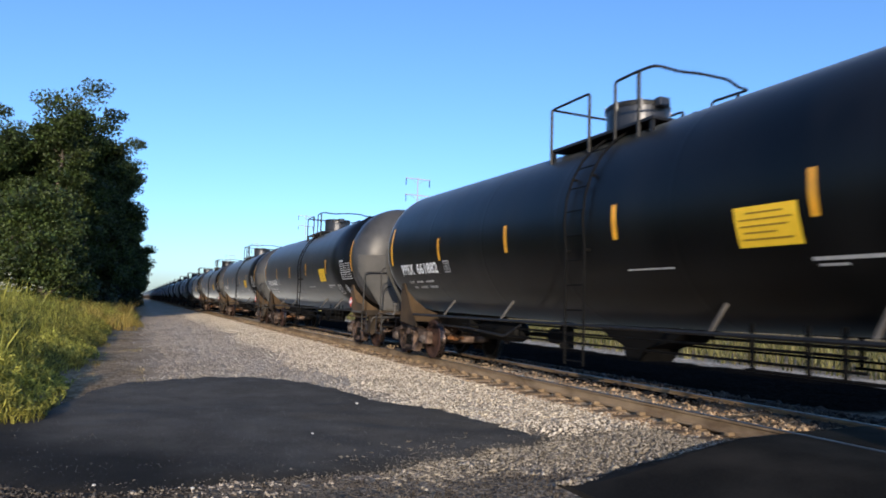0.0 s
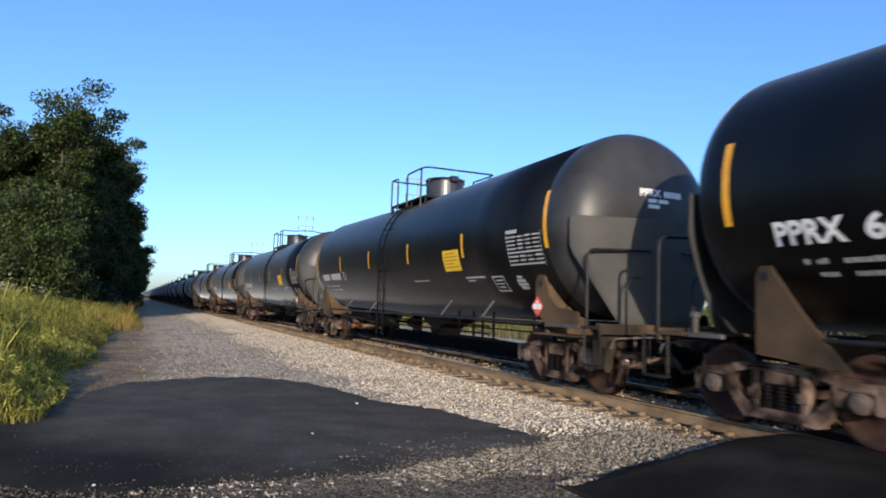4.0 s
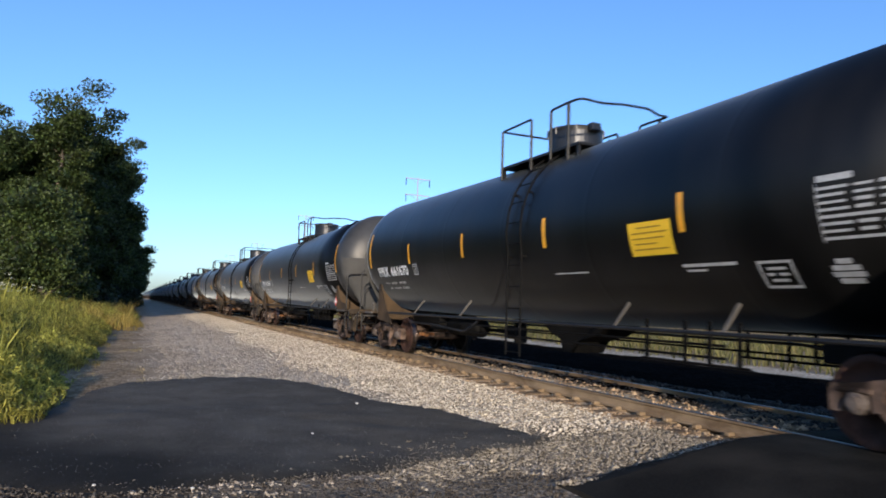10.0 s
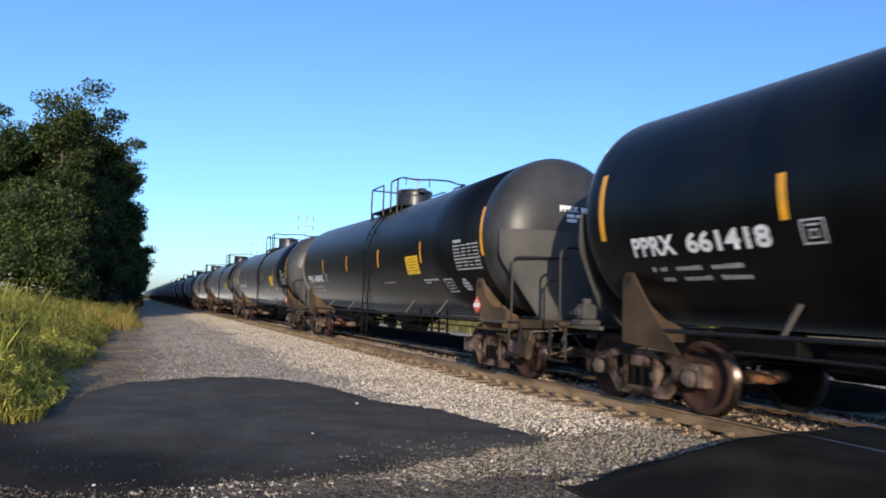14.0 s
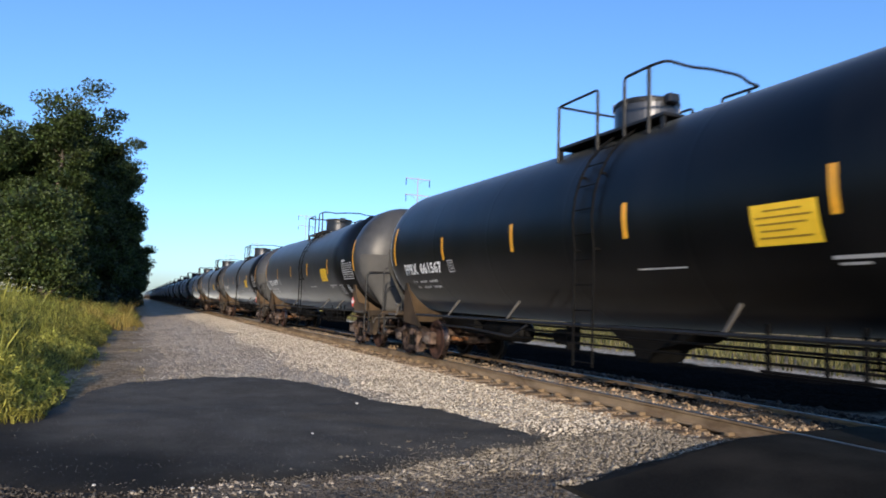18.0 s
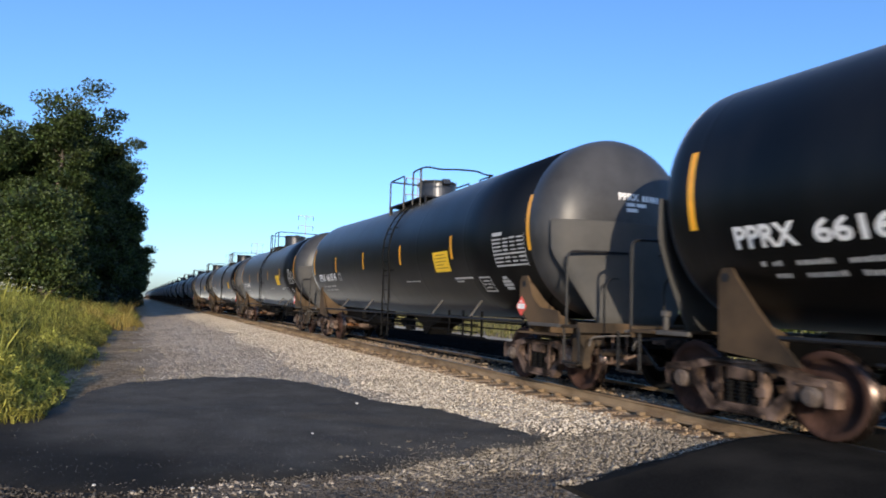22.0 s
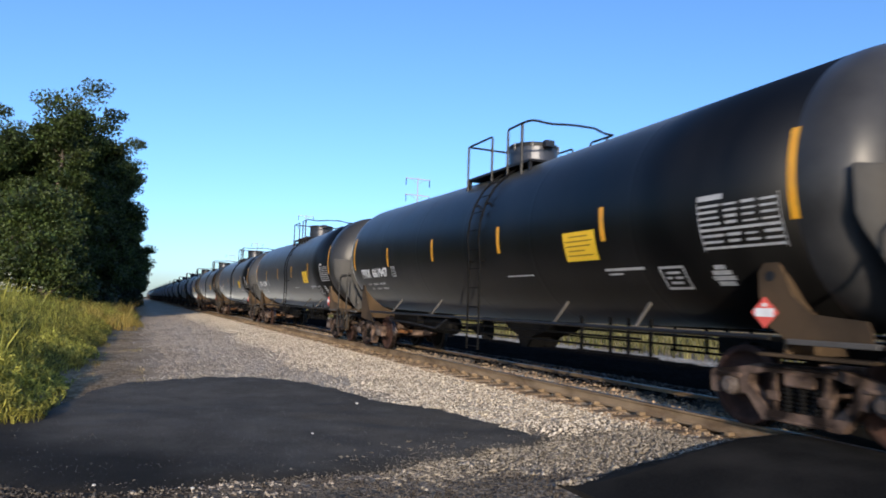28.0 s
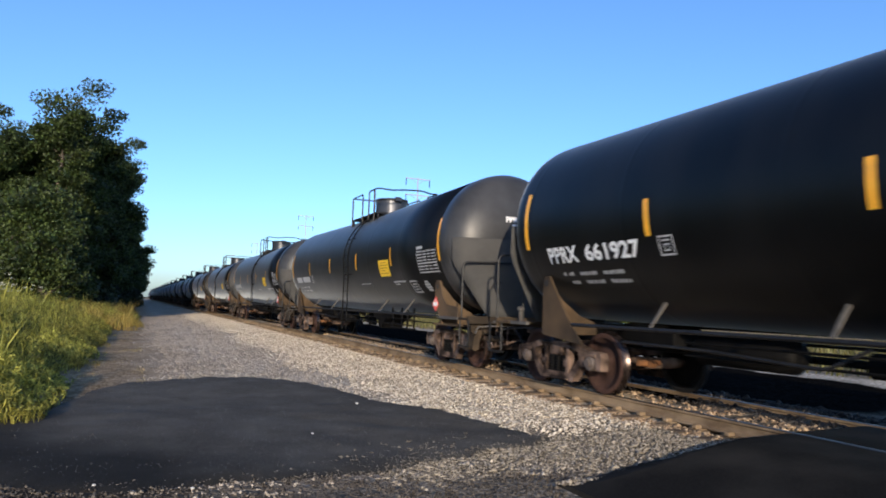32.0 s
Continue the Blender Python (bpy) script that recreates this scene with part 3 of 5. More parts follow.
def off_track(x, y):
    on_tie = abs((y - 5.4 + 0.25) % 0.505 - 0.25) < 0.11 and 6.02 < x < 8.6
    if on_tie and noise.noise((x * 7.0, y * 7.0, 2.0)) > (0.05 if x < 6.4 else -0.2):
        return False
    if x < 4.7 and patch_depth(x, y) > 0.02:
        return False
    if x < 4.4 and x - 3.3 < 0.45 + 0.9 * noise.noise((x * 9.0, y * 9.0, 4.0)) + 0.5 * noise.noise((x, y * 0.5, 8.0)):
        return False
    if x < 4.6 and darker(x, y) or x < 6.0 and dusty(x, y):
        return False
    return not (6.4 < x < 6.7 or 7.95 < x < 8.2) and (y > 5.0 + (x - 3.5) * 0.085 or x < 3.4)


scatter_stones("ballast_stones", 64000, (3.3, 6.1), (4.4, 70), 0.0175, STONE, "pale crushed ballast stones beside the rail", 1, off_track, 1.9)
scatter_stones("rusty_ballast", 13000, (5.85, 6.42), (4.4, 70), 0.02, RUSTDUST, "rust-dusted ballast along the rail", 15, off_track, 1.9)
scatter_stones("ballast_between_rails", 9000, (7.1, 9.6), (5.4, 40), 0.03, SHADE_BALLAST, "ballast between the rails, coloured dark for shade under the train", 2, off_track, 1.7)
scatter_stones("ballast_inside_rail", 3600, (6.68, 7.45), (5.4, 40), 0.028, RUSTDUST, "rust-dusted ballast inside the rail", 6, off_track, 1.7)
scatter_stones("road_gravel", 60000, (-1.6, 3.7), (4.2, 62), 0.015, PEBBLE, "small grey gravel on the road", 3, clean_road, 1.9)
scatter_stones("soiled_gravel", 22000, (-1.6, 4.6), (4.2, 7.4), 0.014, DARK_GRAVEL, "dark gravel beside the asphalt", 12, dark_road, 1.0)
scatter_stones("lip_gravel", 2600, (3.4, 6.5), (4.85, 5.32), 0.015, DULL, "gravel banked against the crossing", 33, lambda x, y: abs(y - 4.99 - (x - 3.5) * 0.085) < 0.09 + 0.08 * noise.noise((x * 5.0, y * 5.0, 1.0)), 1.0, 0.035)
scatter_stones("dusty_gravel", 26000, (1.8, 6.1), (4.6, 8.4), 0.0165, DULL, "dusty brown-grey gravel before the crossing", 31, dusty_road, 1.0)
scatter_stones("strewn_gravel", 13000, (-1.8, 4.6), (5.0, 8.2), 0.012, STREWN, "gravel strewn over the asphalt's near rim", 32, strewn_patch, 1.0, 0.012)
scatter_stones("patch_grit", 9000, (-2.0, 4.6), (5.0, 14.5), 0.006, GRIT, "fine dark grit on the asphalt", 8, on_patch, 1.4, 0.014)
scatter_stones("larger_road_stones", 50, (-1.4, 3.6), (4.2, 22), 0.033, STONE, "scattered pale stones on the gravel road", 5, lambda x, y: patch_depth(x, y) < -0.1, 1.8)


def build_stone(x, y, size, seed):
    """A single pale stone lying on the asphalt."""
    rnd = random.Random(seed)
    bm = bmesh.new()
    bmesh.ops.create_icosphere(bm, subdivisions=2, radius=size)
    for v in bm.verts:
        n = noise.noise(v.co * (1.6 / size) * 0.5 + Vector((seed, 0, 0)))
        v.co *= 1 + 0.35 * n
        v.co.z *= 0.6
    ob = part("stone", bm, PALE)
    ob.location = (x, y, ground_height(x, y) + 0.016 + size * 0.35)
    ob.rotation_euler = (0, 0, rnd.uniform(0, 6.28))
    tagged(ob, "small pale stone lying on the dark asphalt", "stone", "pale stones on the asphalt")


for k, (x, y, size) in enumerate(((3.14, 9.93, 0.024), (1.97, 7.89, 0.016), (0.51, 5.82, 0.017), (-0.21, 6.13, 0.015))):
    build_stone(x, y, size, k + 3)


# ---- tank cars ----
STRIP_Y = (7.287, 4.428, 1.562, -1.379, -4.307, -7.287)
SIDE_X = 1.27
AXLES = (7.88, 6.12, -6.12, -7.88)
WHEEL_R = 0.457
SHELL, DISH = 7.46, 0.7


def rise(y):
    """The tank slopes down a little from both ends to its middle."""
    return 0.014 * max(0.0, abs(y) - 0.6)


def skin(y, z, lift=0.004, side=-1):
    """A point on the tank's side at that height."""
    r = TANK_R + lift
    return (side * math.sqrt(max(r * r - (z - TANK_Z - rise(y)) ** 2, 1e-4)), y, z)


def decal(bm, y0, y1, z0, z1, lift=0.004, side=-1, rows=4):
    """A painted or taped patch that follows the tank."""
    grid = [[bm.verts.new(skin(y, z0 + (z1 - z0) * k / rows, lift, side)) for k in range(rows + 1)] for y in (y0, y1)]
    for k in range(rows):
        q = (grid[0][k], grid[1][k], grid[1][k + 1], grid[0][k + 1])
        bm.faces.new(q if (y1 - y0) * side > 0 else q[::-1])
    return bm


def frame_decal(bm, y0, y1, z0, z1, w, slant=0.0):
    """An outlined box, leaning by slant."""
    for a0, a1, b0, b1 in ((y0, y1, z0, z0 + w), (y0, y1, z1 - w, z1), (y0, y0 + math.copysign(w, y1 - y0), z0, z1), (y1 - math.copysign(w, y1 - y0), y1, z0, z1)):
        decal(bm, a0, a1, b0, b1, rows=3)
    return bm


def lettering(texts):
    """Characters of the built-in font, one mesh for each text."""
    obs = {}
    for k, text in texts.items():
        cu = bpy.data.curves.new("mark", "FONT")
        cu.body, cu.size, cu.resolution_u, cu.offset = text, 1.0, 3, 0.034
        obs[k] = new("mark", cu)
    bpy.context.view_layer.update()
    deps = bpy.context.evaluated_depsgraph_get()
    made = {k: bpy.data.meshes.new_from_object(ob.evaluated_get(deps)) for k, ob in obs.items()}
    bpy.data.batch_remove(list(obs.values()))
    return made


def stencilled(me, y_left, y_right, z_low, z_high, parent, name="reporting_mark"):
    """Bends a text round the tank's side."""
    co = np.empty(len(me.vertices) * 3)
    me.vertices.foreach_get("co", co)
    co = co.reshape(-1, 3)
    lo, hi = co[:, :2].min(0), co[:, :2].max(0)
    u = (co[:, :2] - lo) / (hi - lo)
    put = np.array([skin(y_left + (y_right - y_left) * a, z_low + (z_high - z_low) * b, 0.006) for a, b in u])
    me.vertices.foreach_set("co", put.ravel())
    me.update()
    me.materials.clear()
    return link(name, me, WHITE, parent, "white stencilled characters")


def build_wheelset(y, car):
    ws = bmesh.new()
    rod(ws, (-1.02, 0, 0), (1.02, 0, 0), 0.075, seg=14)
    rod(ws, (-0.6, 0, 0), (0.6, 0, 0), 0.088, seg=14)
    axle = part("wheelset", ws, RUSTY, car, "rusty axle with two steel wheels", smooth=False)
    axle.location = (0, y, WHEEL_R)
    for s in (-1, 1):
        bm = bmesh.new()
        c = s * 0.7875
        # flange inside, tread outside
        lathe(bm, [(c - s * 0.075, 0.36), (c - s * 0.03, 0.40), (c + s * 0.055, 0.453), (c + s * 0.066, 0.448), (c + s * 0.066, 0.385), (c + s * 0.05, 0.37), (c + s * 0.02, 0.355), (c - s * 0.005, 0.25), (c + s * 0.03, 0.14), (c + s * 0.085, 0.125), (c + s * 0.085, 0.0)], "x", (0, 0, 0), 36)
        # the far wheel is coloured black to give the shade under the car
        part("wheel", bm, WHEEL if s < 0 else LADDER_AND_SHADE, axle, smooth=True)
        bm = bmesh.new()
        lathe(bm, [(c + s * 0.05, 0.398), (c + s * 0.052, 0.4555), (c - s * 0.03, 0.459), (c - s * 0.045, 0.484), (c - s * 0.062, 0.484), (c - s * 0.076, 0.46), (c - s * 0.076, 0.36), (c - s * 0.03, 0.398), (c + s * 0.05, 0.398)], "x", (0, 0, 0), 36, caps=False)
        # the far rim carries the same shade in its colour
        part("tyre", bm, TREAD if s < 0 else BAR_AND_SHADE, axle, "worn steel wheel rim", smooth=True)
    return axle


def build_truck(end, car):
    """The parts of one bogie, under the car's end (1 or -1)."""
    yc = end * 7.0
    for s in (-1, 1):
        x0, x1 = s * 0.96, s * 1.1
        bm = bmesh.new()
        # top chord, arched, with pedestals over the axles
        for flip in (-1, 1):
            box(bm, s * 1.09, s * 1.125, yc + flip * 0.88 - 0.16, yc + flip * 0.88 + 0.16, 0.555, 0.6, 0.008)
            box(bm, s * 1.09, s * 1.12, yc + flip * 0.3 - 0.075, yc + flip * 0.3 + 0.075, 0.36, 0.46, 0.01)
        box(bm, s * 1.09, s * 1.13, yc - 0.34, yc + 0.34, 0.15, 0.185, 0.008)
        box(bm, s * 1.09, s * 1.13, yc - 0.42, yc + 0.42, 0.7, 0.735, 0.008)
        top = [(-1.16, 0.56), (-1.12, 0.62), (-0.8, 0.66), (-0.45, 0.74), (0.45, 0.74), (0.8, 0.66), (1.12, 0.62), (1.16, 0.56), (1.14, 0.36), (1.04, 0.36), (1.02, 0.54), (0.74, 0.54), (0.72, 0.38), (0.65, 0.4), (0.6, 0.6), (0.4, 0.65), (-0.4, 0.65), (-0.6, 0.6), (-0.65, 0.4), (-0.72, 0.38), (-0.74, 0.54), (-1.02, 0.54), (-1.04, 0.36), (-1.14, 0.36)]
        prism(bm, [(yc + a, z) for a, z in top], "x", x0, x1)
        # bottom chord and the diagonals
        low = [(-0.74, 0.5), (-0.62, 0.5), (-0.36, 0.26), (0.36, 0.26), (0.62, 0.5), (0.74, 0.5), (0.44, 0.14), (-0.44, 0.14)]
        prism(bm, [(yc + a, z) for a, z in low], "x", x0, x1)
        for c in (-0.3, 0.3):
            box(bm, x0, x1, yc + c - 0.038, yc + c + 0.038, 0.24, 0.66, 0.01)
        frame_ob = part("side_frame", bm, RUSTY, car, "dusty rust-brown cast side frame")
        bm = bmesh.new()
        for a in (-0.17, 0.0, 0.17):
            for k in range(6):
                z = 0.27 + k * 0.042
                rod(bm, (s * 1.03, yc + a, z), (s * 1.03, yc + a, z + 0.024), 0.068, seg=10)
            rod(bm, (s * 1.03, yc + a, 0.26), (s * 1.03, yc + a, 0.53), 0.04, seg=8)
        part("spring", bm, LADDER_AND_SHADE, frame_ob, "dark coil springs")
        for a in (-0.88, 0.88):
            bm = bmesh.new()
            lathe(bm, [(s * 0.93, 0.0), (s * 0.93, 0.115), (s * 1.08, 0.115), (s * 1.12, 0.1), (s * 1.13, 0.066), (s * 1.155, 0.06), (s * 1.155, 0.0)], "x", (0, yc + a, WHEEL_R), 14)
            part("bearing_cap", bm, CAP, frame_ob, "grey round bearing cap")
    bm = bmesh.new()
    box(bm, -1.12, 1.12, yc - 0.17, yc + 0.17, 0.52, 0.66, 0.02)
    box(bm, -0.5, 0.5, yc - 0.22, yc + 0.22, 0.56, 0.74, 0.02)
    part("truck_bolster", bm, RUSTY, car)
    bm = bmesh.new()
    for c in (-0.36, 0.36):
        box(bm, -0.8, 0.8, yc + c - 0.05, yc + c + 0.05, 0.3, 0.4, 0.01)
        for s in (-1, 1):
            box(bm, s * 0.74, s * 0.84, yc + c * 1.25 - 0.05, yc + c * 1.25 + 0.05, 0.24, 0.52, 0.01)
    part("brake_beam", bm, RUSTY, car)


def build_end(end, car, straight):
    """Saddle, stub sill, shield, steps and handrails of one end of the car."""
    e = end
    # saddles: a web that rises to a point beside the tank
    for s in (-1, 1):
        bm = bmesh.new()
        if e > 0:
            web = [(7.1, 0.84), (7.1, 1.66), (7.05, 1.77), (6.92, 1.77), (6.85, 1.66), (6.57, 1.3), (6.34, 1.03), (6.06, 0.74), (6.3, 0.76)]
        else:
            web = [(-6.7, 1.45), (-6.69, 1.7), (-6.76, 1.8), (-6.94, 1.8), (-7.0, 1.68), (-7.1, 1.45), (-7.32, 1.27), (-7.85, 1.22), (-7.9, 1.1), (-7.9, 0.98), (-7.06, 0.98), (-6.82, 1.14)]
        prism(bm, web, "x", s * 1.26, s * 1.3)
        if e < 0:
            box(bm, s * 1.05, s * 1.33, -6.7, -7.9, 0.83, 0.865, 0.005)
        prism(bm, [(s * 0.3, 0.84), (s * 1.28, 0.84), (s * 1.28, 1.7), (s * 1.2, 1.62), (s * 0.98, 1.38), (s * 0.66, 1.15), (s * 0.3, 1.03)], "y", e * 6.98, e * 7.02)
        saddle = part("saddle", bm, DUSTY, car, "dusty brown saddle plate under the tank")
        # no hole is cut: a black disc gives its dark inside
        bm = bmesh.new()
        lathe(bm, [(s * 1.30, 0.0), (s * 1.30, 0.055), (s * 1.304, 0.055), (s * 1.304, 0.0)], "x", (0, 7.0 if e > 0 else -6.84, 1.66), 14)
        part("lifting_hole", bm, BAR_AND_SHADE, saddle)
    bm = bmesh.new()
    box(bm, -0.32, 0.32, e * 5.2, e * 8.55, 0.74, 1.0, 0.02)
    box(bm, -0.2, 0.2, e * 8.4, e * 8.62, 0.68, 1.02, 0.02)
    part("stub_sill", bm, LADDER_AND_SHADE, car)
    bm = bmesh.new()
    box(bm, -1.38, 1.38, e * 8.06, e * 8.5, 0.975, 1.02, 0.005)
    box(bm, -1.38, 1.38, e * 8.46, e * 8.5, 0.91, 1.06, 0.005)
    part("end_platform", bm, DUSTY, car)
    for s in (-1, 1):
        bm = bmesh.new()
        a, b = (7.5, 8.03) if e > 0 else (7.08, 8.0)
        box(bm, s * 1.305, s * 1.37, e * a, e * b, 0.968, 1.023, 0.008)
        part("side_sill", bm, GREYBAR, car, "pale grey sill edge")
    bm = bmesh.new()
    box(bm, -0.09, 0.09, e * 8.6, e * 8.98, 0.76, 0.92, 0.02)
    box(bm, -0.15, 0.15, e * 8.92, e * 9.07, 0.7, 0.98, 0.04)
    box(bm, 0.02 * e, 0.16 * e, e * 9.0, e * 9.16, 0.72, 0.96, 0.03)
    part("coupler", bm, RUSTY, car, "rusty knuckle coupler")
    # the shield before the tank's head: wide above, narrow towards the sill
    bm = bmesh.new()
    nx = 12
    rows = [(0.99, 0.72), (1.2, 0.86), (1.6, 1.12), (2.05, 1.41), (2.2, 1.47), (2.45, 1.47), (2.64, 1.47), (2.66, 1.45)]
    def face_y(x, z):
        return 8.26 - 0.36 * (x / 1.46) ** 2 - 0.05 * max(0.0, z - 2.2)
    front = [[bm.verts.new((w * (2 * k / nx - 1), e * (face_y(w * (2 * k / nx - 1), z)), z)) for k in range(nx + 1)] for z, w in rows]
    back = [[bm.verts.new((v.co.x, v.co.y - e * 0.02, v.co.z)) for v in r] for r in front]
    for g, flip in ((front, e > 0), (back, e < 0)):
        for a, b in zip(g, g[1:]):
            for k in range(nx):
                q = (a[k], a[k + 1], b[k + 1], b[k])
                bm.faces.new(q[::-1] if flip else q)
    rim = front[0] + [r[-1] for r in front[1:]] + front[-1][-2::-1] + [r[0] for r in front[-2:0:-1]]
    rib = back[0] + [r[-1] for r in back[1:]] + back[-1][-2::-1] + [r[0] for r in back[-2:0:-1]]
    for k in range(len(rim)):
        bm.faces.new((rim[k], rim[(k + 1) % len(rim)], rib[(k + 1) % len(rim)], rib[k]))
    bmesh.ops.recalc_face_normals(bm, faces=bm.faces)
    part("head_shield", bm, SHIELD, car, "dusty grey steel head shield", smooth=True)
    # handrails and sill steps at the four corners
    for s in (-1, 1):
        bm = bmesh.new()
        yr, zr, xr = (8.52, 2.2, 0.75) if e > 0 else (-8.16, 2.14, 0.32)
        tube(bm, bent([(s * 1.35, yr, 0.98), (s * 1.35, yr, zr), (s * xr, yr - 0.16 * (e < 0), zr + 0.02)], 0.14), 0.022)
        part("end_handrail", bm, BAR_AND_SHADE, car)
        bm = bmesh.new()
        tube(bm, bent([(s * 0.86, e * 8.44, 0.98), (s * 0.86, e * 8.44, 1.62), (s * 0.74, e * 8.44, 1.74), (s * 0.6, e * 8.44, 1.74)], 0.08), 0.018)
        part("grab_iron", bm, BAR_AND_SHADE, car)
        bm = bmesh.new()
        a, b = (8.34, 8.76) if e > 0 else (8.12, 8.5)
        tube(bm, bent([(s * 1.36, e * a, 0.98), (s * 1.36, e * a, 0.46), (s * 1.36, e * b, 0.46), (s * 1.36, e * b, 0.98)], 0.05), 0.02)
        box(bm, s * 1.3, s * 1.4, e * a, e * b, 0.455, 0.475)
        part("sill_step", bm, BAR_AND_SHADE, car)
        bm = bmesh.new()
        tube(bm, [(s * 1.36, e * (8.62 if e > 0 else 8.46), 0.98), (s * 1.3, e * 8.44, 1.0)], 0.02)
        part("brace", bm, GREYBAR, car)
    if e < 0:
        bm = bmesh.new()
        for x, y, z0, z1 in ((-1.02, -8.2, 0.4, 0.94), (-0.88, -8.32, 0.3, 0.94), (-0.7, -8.42, 0.45, 0.94), (-0.46, -8.46, 0.5, 1.06)):
            tube(bm, [(x, y, z0), (x + 0.03, y, z1)], 0.022, 6)
        tube(bm, bent([(-1.02, -8.2, 0.42), (-0.7, -8.42, 0.46), (-0.2, -8.5, 0.6)], 0.08), 0.02, 6)
        box(bm, -1.1, -0.82, -8.3, -8.16, 0.56, 0.72, 0.02)
        part("brake_rigging", bm, RUSTY, car, "rusty brake rods and brackets")
        bm = bmesh.new()
        prism(bm, [(-1.24, 0.97), (-0.93, 0.97), (-0.95, 0.74), (-1.02, 0.6), (-1.05, 0.4), (-1.13, 0.36), (-1.18, 0.42), (-1.16, 0.66), (-1.22, 0.78)], "y", -8.36, -8.32)
        box(bm, -1.16, -1.1, -8.32, -8.06, 0.4, 0.95, 0.008)
        box(bm, -0.98, -0.82, -8.42, -8.3, 0.7, 0.86, 0.02)
        rod(bm, (-0.9, -8.46, 0.62), (-0.55, -8.46, 0.62), 0.05, seg=10)
        part("brake_bracket", bm, DUSTY, car, "dusty brown bracket below the end platform")
    elif straight:
        bm = bmesh.new()
        box(bm, -1.22, -0.86, 8.12, 8.4, 1.02, 1.1, 0.015)
        box(bm, -1.17, -0.92, 8.14, 8.36, 1.1, 1.33, 0.03)
        rod(bm, (-1.04, 8.25, 1.33), (-1.04, 8.25, 1.42), 0.07, seg=12)
        rod(bm, (-1.2, 8.42, 1.2), (-0.84, 8.42, 1.2), 0.035, seg=8)
        rod(bm, (-1.18, 8.25, 1.22), (-1.24, 8.25, 1.22), 0.06, seg=12)
        part("hand_brake", bm, SHIELD, car, "dusty grey hand brake housing")
    else:
        bm = bmesh.new()
        rod(bm, (-1.05, 8.2, 1.02), (-1.05, 8.2, 1.2), 0.035, seg=8)
        box(bm, -1.1, -1.0, 8.15, 8.25, 1.19, 1.27, 0.015)
        part("valve_handle", bm, GREYBAR, car, "pale grey valve handle")
    # uncoupling lever and air hose
    bm = bmesh.new()
    tube(bm, bent([(-1.25, e * 8.6, 0.72), (-1.2, e * 8.6, 0.86), (-0.3, e * 8.72, 0.9), (0.0, e * 8.8, 0.8)], 0.06), 0.014)
    part("uncoupling_lever", bm, GREYBAR, car)
    bm = bmesh.new()
    tube(bm, bent([(e * 0.35, e * 8.5, 0.85), (e * 0.35, e * 8.75, 0.7), (e * 0.25, e * 8.95, 0.38), (e * 0.12, e * 9.06, 0.5)], 0.12), 0.025)
    part("air_hose", bm, BAR_AND_SHADE, car)


